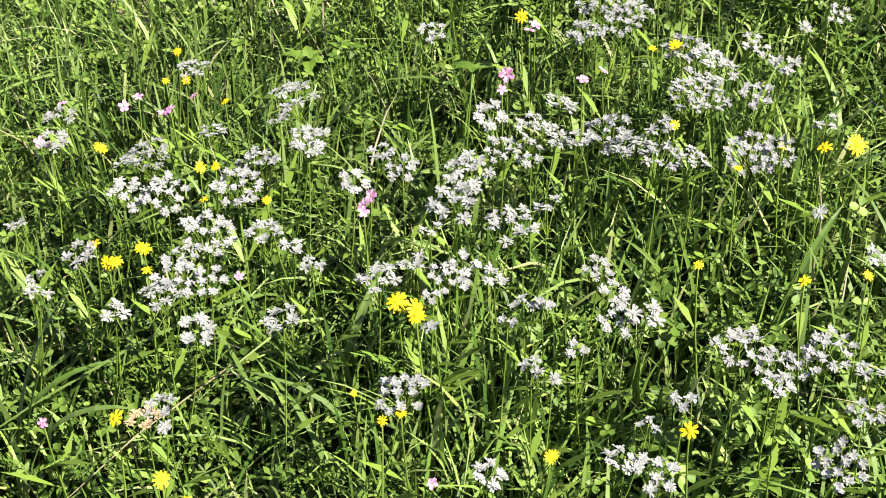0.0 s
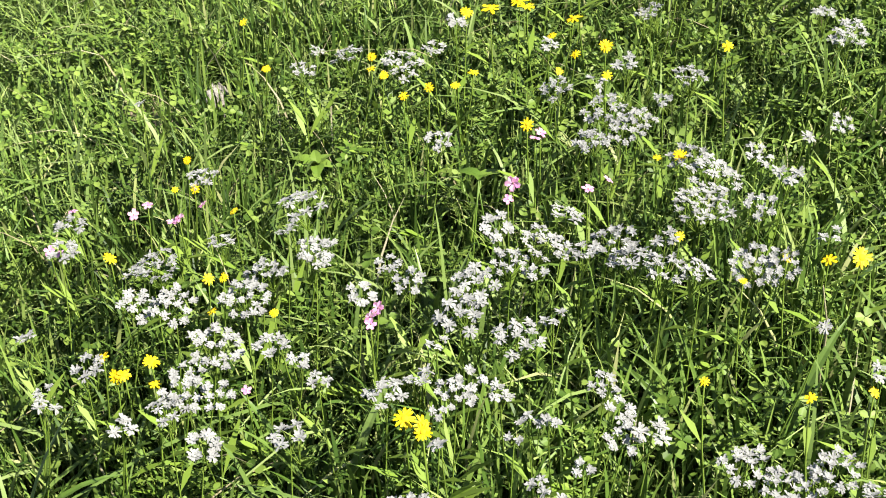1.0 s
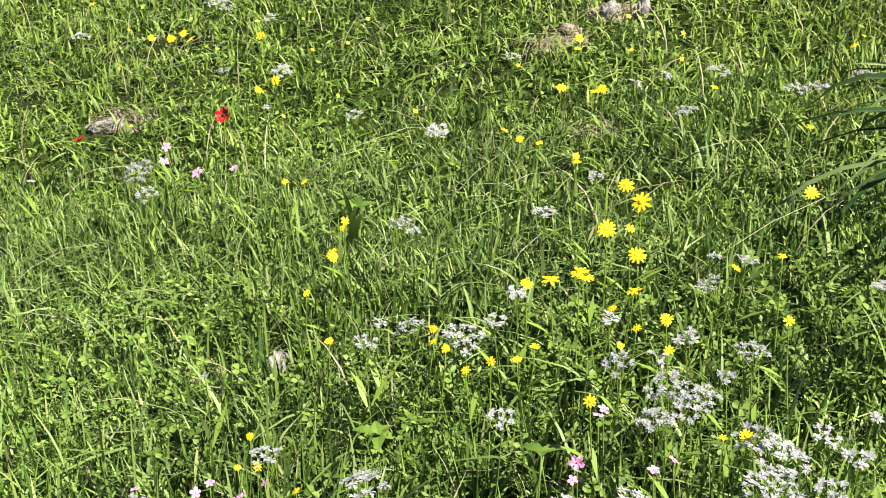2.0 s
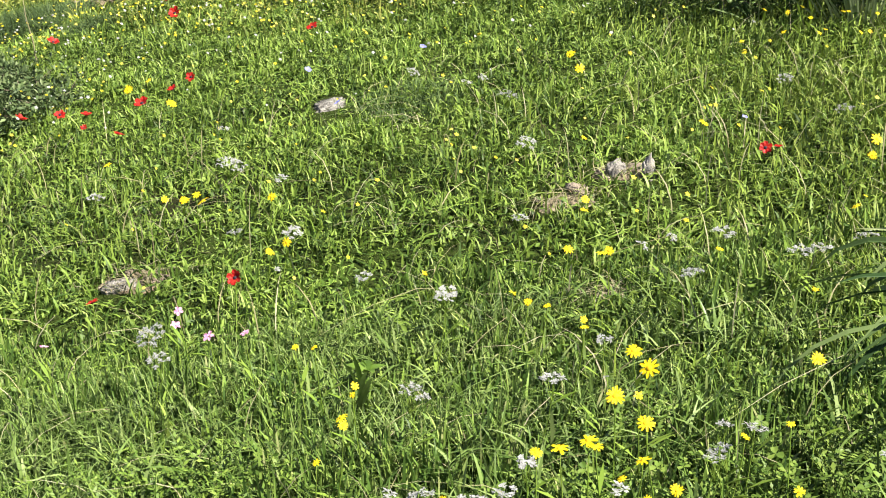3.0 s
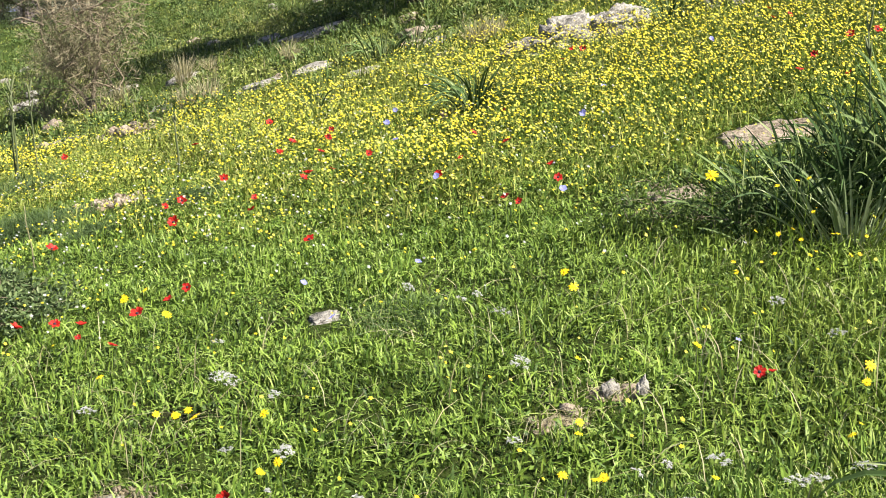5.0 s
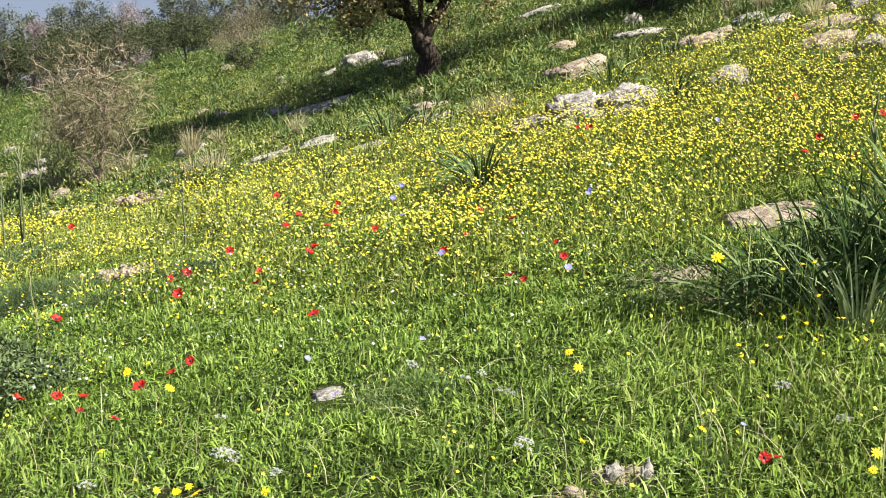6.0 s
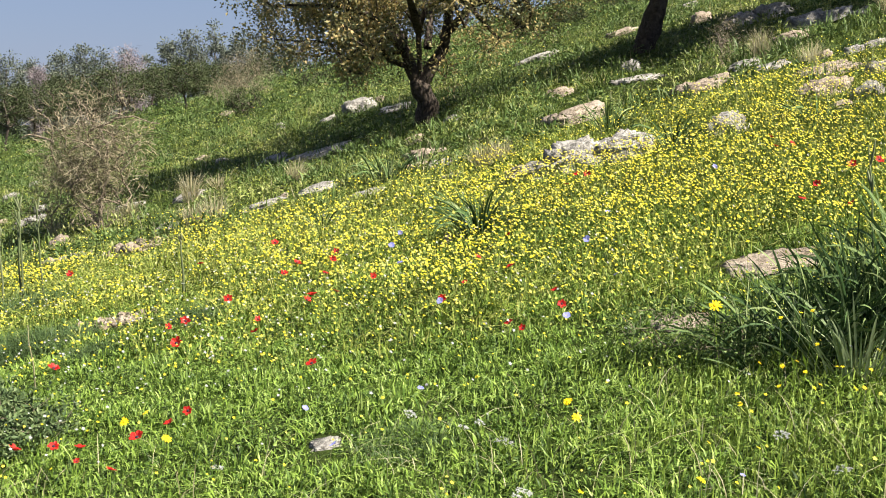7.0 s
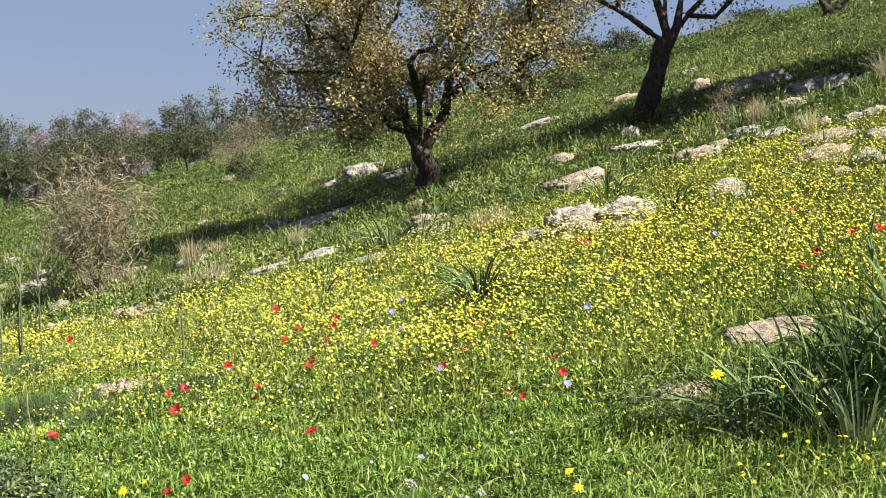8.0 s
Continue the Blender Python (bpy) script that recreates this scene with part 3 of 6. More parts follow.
# loose pebbles and clods on the bare soil
cob = bmesh.new()
bmesh.ops.create_icosphere(cob, subdivisions=1, radius=1.0)
cob_v, cob_f = np.array([v.co[:] for v in cob.verts]), np.array([[v.index for v in f.verts] for f in cob.faces])
cob.free()
r = np.random.default_rng(60)
V, T = [], []
for bx, by, br in PATCHES:
    for _ in range(22 if by < 6 else 100):
        a, q = r.uniform(0, 6.28), br * math.sqrt(r.uniform())
        px, py = bx + q * math.cos(a), by + 0.7 * q * math.sin(a)
        sz = r.uniform(0.004, 0.011) * (1 + 1.6 * (r.uniform() < 0.12)) * max(1.0, by / 4)
        T.append(cob_f + len(V) * len(cob_v))
        V.append(cob_v * (1 + r.normal(0, 0.16, (len(cob_v), 1))) * sz * r.uniform(0.6, 1.3, 3) * np.array([1, 1, 0.7]) + np.array([px, py, gz(px, py) + 0.006 + 0.35 * sz]))
stuff("pebbles", mesh_of("pebbles", np.concatenate(V), np.concatenate(T), WARM_STONE, False), "small pale stones and clods on bare soil", "pebbles")

# withered litter lying on the bare soil
r = np.random.default_rng(61)
x = np.concatenate([r.normal(bx, br * 0.55, 70) for bx, by, br in PATCHES])
y = np.concatenate([r.normal(by, br * 0.28, 70) for bx, by, br in PATCHES])
n = len(x)
stuff("dry_litter", blades("dry_litter", x, y, r.uniform(0.03, 0.09, n), r.uniform(0.0015, 0.004, n), r.uniform(1.2, 2.2, n), 3, STRAW, r, lift=0.006, droop=0.6), "pale withered straw litter on the bare soil", "straw")
x, y, r = scatter(36000, 26.0, 50.0, 63)
n = len(x)
stuff("slope_herbs", low_leaves("slope_herbs", x, y, slope_height(x * 0.5, y * 0.5) * 2.0, r.uniform(0.03, 0.06, n), SLOPE_LEAF, r), "low leafy herbs and scrub towards the crest", "herbs")
x, y, r = scatter(5200, 11.5, 30.0, 62)
k = field(x, y, 30, 1.2) > 0.1
x, y = x[k], y[k]
n = len(x)
stuff("dry_straw", blades("dry_straw", x, y, r.uniform(0.1, 0.26, n), r.uniform(0.005, 0.009, n), r.gamma(2.0, 0.3, n), 2, STRAW, r, droop=0.5), "pale dead grass standing among the green on the slope", "straw")

# ---- flowers ----


class Build:
    """Collects corners and faces of one small mesh."""

    def __init__(self):
        self.v, self.f = [], []

    def face(self, *pts):
        o = len(self.v)
        self.v += [tuple(p) for p in pts]
        self.f.append(tuple(range(o, o + len(pts))))

    def tube(self, pts, radii, sides=5, cap=True):
        o = len(self.v)
        pts = [Vector(p) for p in pts]
        for i, p in enumerate(pts):
            d = (pts[min(i + 1, len(pts) - 1)] - pts[max(i - 1, 0)]).normalized()
            u = d.orthogonal().normalized() if i == 0 else (u - d * u.dot(d)).normalized()
            w = d.cross(u)
            for s in range(sides):
                a = 2 * math.pi * s / sides
                self.v.append(tuple(p + (u * math.cos(a) + w * math.sin(a)) * radii[i]))
        for i in range(len(pts) - 1):
            for s in range(sides):
                t = (s + 1) % sides
                self.f.append((o + i * sides + s, o + i * sides + t, o + (i + 1) * sides + t, o + (i + 1) * sides + s))
        if cap:
            self.f.append(tuple(o + (len(pts) - 1) * sides + s for s in range(sides)))

    def dome(self, r, hgt, z=0.0, sides=9, c=(0, 0)):
        o = len(self.v)
        for q, (rr, zz) in enumerate(((1.0, 0.0), (0.75, 0.65))):
            for s in range(sides):
                a = 2 * math.pi * s / sides
                self.v.append((c[0] + r * rr * math.cos(a), c[1] + r * rr * math.sin(a), z + hgt * zz))
        self.v.append((c[0], c[1], z + hgt))
        for s in range(sides):
            t = (s + 1) % sides
            self.f.append((o + s, o + t, o + sides + t, o + sides + s))
            self.f.append((o + sides + s, o + sides + t, o + 2 * sides))

    def mesh(self, name, mat, smooth=True):
        me = bpy.data.meshes.new(name)
        me.from_pydata(self.v, [], self.f)
        me.polygons.foreach_set("use_smooth", [smooth] * len(self.f))
        me.materials.append(mat)
        me.update()
        return me


def petal(b, a, r0, r1, w0, w1, z0, z1, notch=0.0, fold=0.0, c=(0, 0), tip=0.55):
    """One petal in direction a, from radius r0 to r1, widest near its end, its tip blunt or notched."""
    ca, sa = math.cos(a), math.sin(a)

    def p(rad, off, z):
        return (c[0] + rad * ca - off * sa, c[1] + rad * sa + off * ca, z)

    rm = r0 + (r1 - r0) * 0.62
    zm = z0 + (z1 - z0) * 0.55
    b.face(p(r0, -w0, z0), p(r0, w0, z0), p(rm, w1, zm + fold), p(rm, 0, zm), p(rm, -w1, zm + fold))
    b.face(p(rm, -w1, zm + fold), p(rm, 0, zm), p(r1 - notch, 0, z1), p(r1, -w1 * tip, z1))
    b.face(p(rm, 0, zm), p(rm, w1, zm + fold), p(r1, w1 * tip, z1), p(r1 - notch, 0, z1))


def umbel_meshes(radius, seed, gap=0.0105, reach=0.0066):
    """A flat compound umbel: rays below, small heads of notched white florets above."""
    r = random.Random(seed)
    heads = []
    for _ in range(900):
        a, q = r.uniform(0, 6.28), radius * math.sqrt(r.random()) * 0.86
        c = (q * math.cos(a), q * math.sin(a))
        if all(math.hypot(c[0] - d[0], c[1] - d[1]) > gap for d in heads):
            heads.append(c)
    heads = heads[: max(2, int(len(heads) * 0.95))]
    b, rays = Build(), Build()
    for c in heads:
        q = math.hypot(*c)
        z = -0.4 * q * q / max(radius, 0.01) + r.uniform(-0.005, 0.005)
        rays.tube([(0, 0, -0.035 - 0.3 * radius), (c[0] * 0.6, c[1] * 0.6, z - 0.017), (c[0], c[1], z - 0.003)], [0.0007, 0.0006, 0.0005], 3, False)
        n = r.randint(6, 8)
        a0 = r.uniform(0, 6.28)
        for k in range(n):
            a = a0 + 6.283 * k / n + r.uniform(-0.2, 0.2)
            rise = r.uniform(-0.003, 0.0035)
            for s in (-0.19, 0.19):
                ln = reach * r.uniform(0.74, 1.12)
                petal(b, a + s, 0.24 * reach, ln, 0.0004, 0.11 * reach + 0.0003, z + r.uniform(-0.0012, 0.0012), z + rise + r.uniform(-0.0015, 0.0015), 0.0005, 0.0003, c, 0.8)
        for k in range(5):
            a = a0 + 1.257 * k
            petal(b, a, 0.0004, 0.0034, 0.0006, 0.0014, z + 0.0008, z + 0.0016, 0, 0, c)
    return b.mesh("flower_head", WHITE_PETAL, False), rays.mesh("umbel_stalk", STEM)


def stem_mesh(height, lean, seed, thick=0.0013, leaves=2, mat=None, leaf_len=0.05):
    """A bowed stem from the ground to the origin, with a few narrow leaves."""
    r = random.Random(seed)
    b = Build()
    pts = [(lean[0] * (1 - s) ** 1.6, lean[1] * (1 - s) ** 1.6, -height * (1 - s)) for s in (0, 0.3, 0.6, 0.85, 1)]
    b.tube(pts, [thick * 1.4, thick * 1.2, thick, thick * 0.85, thick * 0.8], 5)
    for k in range(leaves):
        s = r.uniform(0.1, 0.75)
        q = Vector((lean[0] * (1 - s) ** 1.6, lean[1] * (1 - s) ** 1.6, -height * (1 - s)))
        a = r.uniform(0, 6.28)
        o = Vector((math.cos(a), math.sin(a), r.uniform(0.4, 1.0))) * leaf_len * r.uniform(0.7, 1.3)
        sd = Vector((-math.sin(a), math.cos(a), 0)) * leaf_len * 0.1
        b.face(q, q + o * 0.5 - sd + Vector((0, 0, 0.004)), q + o * Vector((1, 1, 0.75)).length / 1.5, q + o * 0.5 + sd + Vector((0, 0, 0.004)))
    return b.mesh("stem", mat or STEM)


def daisy_meshes(mat, petals, seed, width=0.34):
    """A head of radius 1: ray petals round a domed disc."""
    r = random.Random(seed)
    b, d = Build(), Build()
    for k in range(petals):
        a = 6.283 * k / petals + r.uniform(-0.1, 0.1)
        ln = r.uniform(0.86, 1.06)
        petal(b, a, 0.2, ln, 0.10, width * 0.5 * r.uniform(0.85, 1.1), 0.05, r.uniform(-0.14, 0.16), 0.05, 0.03)
    d.dome(0.34, 0.16, 0.02, 10)
    return b.mesh("petals", mat, False), d.mesh("disc", DISC)


def cup_meshes(mat, petals, seed, rise, width, centre, centre_mat, rings=1):
    """An open cup of radius 1: broad petals round a small boss."""
    r = random.Random(seed)
    b, d = Build(), Build()
    for q in range(rings):
        for k in range(petals):
            a = 6.283 * (k + 0.5 * q) / petals + r.uniform(-0.12, 0.12)
            petal(b, a, 0.05, r.uniform(0.88, 1.08), 0.12, width * r.uniform(0.9, 1.1), 0.0 + 0.05 * q, rise * r.uniform(0.6, 1.3), 0.04, 0.12)
    d.dome(centre, centre * 0.8, 0.03, 8)
    return b.mesh("petals", mat, False), d.mesh("centre", centre_mat)


STEMS = {}


def stem_for(height, thick, leaves, k):
    key = (round(height, 2), thick, leaves, k)
    if key not in STEMS:
        r = random.Random(repr(key))
        STEMS[key] = stem_mesh(height, (r.uniform(-0.05, 0.05), r.uniform(-0.05, 0.05)), repr(key), thick, leaves)
    return STEMS[key]


def flower(name, x, y, head, size, label, category, group, heads, tilt=25, thick=0.0013, leaves=2, face=24):
    """One flowering plant: an Empty at its foot, its stem, and its head of the given size."""
    r = random.Random(f"{x:.2f}{y:.2f}{name}")
    height = head * r.uniform(0.96, 1.0)
    foot = tagged(new(name), label, category, group)
    foot.empty_display_size = 0.02
    z = gz(x, y)
    foot.matrix_basis = pose(x, y, z)
    part("stem", stem_for(round(height + 0.01, 2), thick, leaves, r.randint(0, 3)), foot, "", pose(0, 0, height))
    top = pose(0, 0, height, r.uniform(-tilt, tilt) + face, r.uniform(-tilt, tilt), 0) @ pose(0, 0, 0, 0, 0, r.uniform(0, 360)) @ Matrix.Scale(size, 4)
    first = None
    for nm, me in heads:
        ob = new(nm, me)
        ob.parent = foot if first is None else first
        if first is None:
            ob.matrix_basis = top
            first = ob
    return foot


UMBELS = [(rad, umbel_meshes(rad, 100 + i, *((0.0126, 0.0082) if i % 2 else (0.0102, 0.0062)))) for i, rad in enumerate((0.009, 0.009, 0.014, 0.014, 0.02, 0.02, 0.027, 0.027, 0.034, 0.034, 0.04, 0.04))]


def umbel(x, y, cm, head):
    r = random.Random(f"{x}{y}")
    rad, (fl, ra) = min(UMBELS, key=lambda u: abs(u[0] - cm / 100) + r.uniform(0, 0.003))
    flower("umbel_flower", x, y, head, min(1.5, max(0.95, 1.08 * cm / 100 / rad)), "white flat-topped wild carrot umbel on a green stem", "wildflower", "white umbel flowers", [("flower_head", fl), ("umbel_stalk", ra)], 18, 0.0009, 3, 7)


NEAR_UMBELS_A = [(0.08, 1.64, 2.0), (-0.26, 1.60, 2.3), (-0.12, 1.52, 3.1), (0.29, 1.59, 2.4), (0.34, 1.62, 2.4), (0.42, 1.54, 2.8), (0.45, 1.49, 3.9), (0.42, 1.43, 4.5), (0.51, 1.51, 2.0), (0.54, 1.46, 1.7), (0.49, 1.40, 2.1), (-0.44, 1.52, 2.4), (-0.44, 1.46, 2.1), (-0.22, 1.45, 1.7), (-0.13, 1.45, 1.4), (-0.09, 1.41, 2.6), (-0.09, 1.38, 1.8), (-0.31, 1.41, 3.8), (-0.16, 1.37, 2.8), (-0.32, 1.34, 2.6), (-0.27, 1.33, 2.9), (-0.18, 1.32, 3.2), (0.00, 1.36, 1.8), (-0.03, 1.31, 1.8), (0.03, 1.31, 2.1), (0.11, 1.31, 2.8), (0.09, 1.26, 3.1), (0.15, 1.41, 2.2), (0.21, 1.37, 3.3), (0.16, 1.34, 2.5), (0.19, 1.31, 1.4), (0.24, 1.43, 2.2), (0.29, 1.37, 3.3)]
NEAR_UMBELS_B = [(0.25, 1.35, 1.8), (0.31, 1.33, 2.9), (0.36, 1.36, 1.5), (0.35, 1.30, 3.0), (0.39, 1.28, 2.1), (0.46, 1.29, 3.2), (0.49, 1.29, 2.6), (0.56, 1.33, 1.6), (0.51, 1.16, 1.0), (-0.21, 1.25, 3.5), (-0.14, 1.23, 2.1), (-0.10, 1.20, 1.7), (-0.08, 1.16, 1.2), (-0.24, 1.21, 2.1), (-0.24, 1.17, 2.7), (-0.20, 1.16, 2.0), (-0.26, 1.15, 2.4), (-0.37, 1.23, 2.1), (-0.42, 1.21, 1.4), (-0.41, 1.18, 1.4), (-0.31, 1.13, 1.5), (-0.21, 1.08, 2.0), (-0.11, 1.08, 2.2), (0.00, 1.13, 2.6), (0.04, 1.15, 1.6), (0.06, 1.09, 1.2), (0.08, 1.12, 2.3), (0.10, 1.14, 1.6), (0.13, 1.11, 1.4), (0.16, 1.07, 1.6), (0.18, 1.06, 1.0), (0.14, 1.04, 0.7), (0.06, 1.04, 1.1)]
NEAR_UMBELS_C = [(0.16, 1.21, 3.0), (0.20, 1.23, 1.7), (0.06, 1.21, 1.4), (0.25, 1.11, 1.9), (0.26, 1.07, 1.8), (0.26, 1.03, 2.0), (0.29, 1.03, 1.8), (0.21, 0.99, 1.3), (0.16, 0.97, 1.1), (0.18, 0.95, 0.8), (0.02, 0.96, 2.8), (0.38, 0.97, 2.9), (0.41, 0.94, 2.4), (0.41, 0.91, 1.8), (0.47, 0.95, 2.8), (0.44, 0.94, 2.0), (0.50, 0.91, 1.5), (0.48, 0.86, 1.8), (0.31, 0.90, 1.6), (0.27, 0.88, 1.2), (0.24, 0.84, 1.9), (0.27, 0.82, 2.3), (0.44, 0.80, 2.5), (0.11, 0.84, 1.8), (-0.24, 0.98, 1.6), (-0.23, 0.95, 0.9), (0.55, 1.07, 1.3), (-0.46, 1.30, 1.2)]
MID_UMBELS_A = [(-0.13, 1.89, 2.0), (-0.06, 1.93, 2.6), (0.03, 1.88, 3.4), (0.12, 1.98, 1.7), (0.08, 1.92, 1.8), (0.26, 1.87, 1.4), (0.37, 1.79, 1.6), (0.26, 1.76, 2.4), (0.32, 1.75, 1.7), (0.32, 1.67, 3.2), (0.37, 1.64, 2.5), (0.42, 1.92, 1.9), (0.46, 1.74, 2.6), (0.41, 1.68, 1.2), (0.64, 1.57, 1.8), (0.71, 1.79, 3.2), (0.69, 1.85, 1.7), (0.58, 1.54, 1.1), (-0.38, 1.83, 0.9), (-0.11, 1.94, 1.1)]
FAR_UMBELS_A = [(-0.07, 2.32, 3.0), (0.19, 2.29, 2.3), (0.13, 2.03, 1.5), (-0.66, 2.70, 3.5), (-0.62, 2.59, 2.4), (-0.01, 2.70, 2.4), (0.44, 1.98, 2.1), (0.46, 2.04, 1.5), (0.51, 2.03, 2.0), (0.70, 1.90, 1.7), (0.71, 1.82, 1.8)]
MEADOW_UMBELS_A = [(-0.66, 4.00, 4.9), (-0.49, 3.79, 1.7), (-1.06, 3.87, 2.6), (-0.58, 3.43, 2.1), (-0.41, 3.36, 2.7), (-0.43, 3.12, 1.1), (-0.21, 3.03, 1.9), (-0.01, 2.87, 2.3), (0.20, 4.23, 3.3), (0.23, 3.75, 2.9), (0.18, 3.23, 2.0), (0.64, 2.97, 3.0), (0.79, 2.82, 3.1), (0.83, 2.82, 3.1), (0.94, 2.85, 2.7), (0.53, 2.76, 2.3), (0.45, 2.94, 1.6), (0.52, 2.96, 1.3), (0.31, 2.51, 1.4), (1.02, 3.98, 2.5), (1.11, 3.66, 2.6), (0.13, 4.46, 1.9), (0.07, 4.44, 1.9), (-0.11, 4.68, 2.4), (-0.74, 4.37, 2.3), (0.30, 2.36, 0.9)]
NEAR_DAISIES_A = [(0.02, 1.10, 1.4), (0.04, 1.08, 1.2), (0.04, 1.07, 1.1), (-0.29, 0.98, 1.0), (-0.23, 0.89, 1.0), (-0.20, 0.86, 0.6), (0.17, 0.86, 0.8), (0.31, 0.87, 1.0), (0.02, 0.94, 0.7), (-0.00, 0.93, 0.6), (-0.03, 0.97, 0.4), (0.47, 1.06, 0.8), (0.54, 1.06, 0.7), (0.36, 1.10, 0.6), (0.59, 1.29, 1.4), (0.55, 1.29, 1.0), (0.50, 1.30, 0.7), (0.38, 1.37, 0.7), (0.44, 1.27, 0.6), (-0.35, 1.25, 1.0), (-0.33, 1.22, 1.0), (-0.32, 1.22, 0.9), (-0.29, 1.24, 1.1), (-0.28, 1.20, 0.8), (-0.37, 1.44, 1.0), (-0.23, 1.37, 0.8), (-0.21, 1.37, 0.7), (-0.22, 1.31, 0.7), (-0.14, 1.29, 0.6), (-0.27, 1.58, 0.7), (-0.29, 1.66, 0.7), (-0.30, 1.59, 0.6), (-0.21, 1.52, 0.7)]
NEAR_DAISIES_B = [(0.21, 1.67, 1.0), (0.41, 1.54, 1.0), (0.38, 1.55, 0.7)]
MID_DAISIES_A = [(0.34, 2.29, 1.6), (0.36, 2.23, 1.9), (0.29, 2.16, 1.8), (0.33, 2.15, 1.0), (0.33, 2.06, 1.6), (0.23, 2.04, 1.7), (0.24, 2.02, 1.5), (0.18, 2.03, 1.7), (0.14, 2.03, 1.2), (0.31, 1.95, 1.4), (0.35, 1.86, 1.1), (0.34, 1.77, 0.9), (0.27, 1.91, 0.8), (0.30, 1.84, 0.8), (0.27, 1.80, 0.7), (0.14, 1.83, 0.9), (0.11, 1.80, 0.8), (0.07, 1.81, 0.8), (-0.00, 1.85, 0.8), (-0.02, 1.88, 0.8), (-0.02, 1.92, 0.8), (0.03, 1.79, 0.8), (0.65, 2.17, 1.4), (0.53, 1.81, 1.0), (0.48, 1.97, 0.9), (0.56, 1.99, 0.8), (-0.20, 2.18, 1.0), (-0.19, 2.30, 0.7), (-0.28, 2.51, 0.9), (-0.32, 2.52, 0.9), (-0.19, 1.91, 0.8), (-0.24, 2.07, 0.8), (0.26, 2.41, 1.0)]
MEADOW_DAISIES_A = [(0.61, 2.85, 1.2), (0.35, 2.92, 1.4), (0.37, 2.93, 1.4), (0.34, 3.20, 1.4), (0.35, 3.27, 1.4), (0.28, 2.98, 1.5), (0.17, 2.74, 1.1), (0.14, 2.80, 1.1), (0.21, 2.71, 1.0), (0.28, 2.61, 1.0), (-0.06, 2.99, 0.9), (-0.20, 2.49, 1.0), (-0.22, 2.37, 1.3), (-0.42, 3.28, 1.5), (-0.46, 3.24, 1.5), (-0.50, 3.64, 1.6), (-0.70, 3.67, 2.3), (-0.73, 3.73, 1.5), (-0.76, 3.70, 1.7), (-0.82, 3.72, 1.5), (0.73, 3.71, 1.8), (0.39, 3.70, 1.1), (0.43, 4.55, 2.0), (0.44, 4.34, 2.1), (0.96, 3.01, 1.4), (1.12, 3.39, 1.9), (1.08, 3.29, 1.4), (0.76, 2.60, 1.0), (-0.99, 4.76, 2.3), (-1.16, 5.19, 1.8), (-1.22, 5.09, 2.2), (-1.09, 4.16, 1.7)]
NEAR_ANEMONES_A = [(-0.88, 3.07, 2.2), (-0.53, 3.10, 2.5), (-1.59, 4.91, 2.9), (-1.43, 4.87, 2.4), (-1.31, 4.79, 2.3), (-1.28, 4.63, 1.4), (-1.12, 4.46, 2.2), (-1.11, 4.82, 3.0), (-1.02, 4.95, 2.2), (-0.98, 5.12, 2.2), (-1.83, 6.27, 3.1), (-1.26, 6.33, 3.3), (-0.54, 5.52, 2.8), (-0.89, 6.36, 2.7), (-1.32, 6.88, 3.0), (-1.39, 6.79, 2.1), (0.29, 5.76, 2.2), (0.34, 5.64, 1.9), (0.85, 3.47, 2.3), (0.88, 3.45, 1.5)]
FAR_ANEMONES_A = [(-1.14, 9.18, 3.1), (-0.88, 8.12, 3.1), (-0.92, 7.80, 2.6), (-0.66, 7.58, 2.6), (-0.65, 7.98, 2.7), (-0.65, 8.28, 2.4), (-1.61, 8.96, 3.1), (-0.68, 7.02, 3.3), (-0.70, 6.93, 2.6), (-0.55, 7.00, 2.1), (-0.37, 7.20, 2.1), (-1.17, 7.32, 2.8), (-0.92, 6.68, 2.0), (0.11, 6.63, 1.7), (0.00, 6.39, 2.4), (0.35, 6.86, 3.2), (0.38, 7.70, 2.3), (0.52, 6.17, 2.3), (0.53, 5.94, 2.3), (-2.80, 10.11, 3.1), (0.93, 9.28, 3.1), (0.83, 9.03, 2.3), (0.99, 9.26, 2.7), (2.37, 7.84, 3.1), (1.93, 7.25, 2.8), (2.08, 7.51, 2.6), (2.12, 6.99, 2.4), (2.25, 8.74, 2.6), (2.15, 8.75, 2.3), (2.19, 9.06, 2.3), (2.53, 7.85, 3.1), (0.19, 7.22, 2.1)]
FLAX_A = [(-0.30, 8.00, 2.4), (-0.26, 8.37, 2.1), (-0.23, 7.31, 2.2), (0.53, 5.71, 2.2), (-0.01, 6.24, 2.1), (0.76, 7.08, 2.4), (0.80, 6.16, 2.1), (0.94, 7.69, 1.9), (1.69, 8.41, 2.1), (-0.07, 9.14, 2.3)]
NEAR_FLAX_A = [(-0.36, 4.40, 1.7), (-0.50, 4.84, 1.7), (-0.08, 4.92, 1.5), (0.84, 3.69, 1.0)]
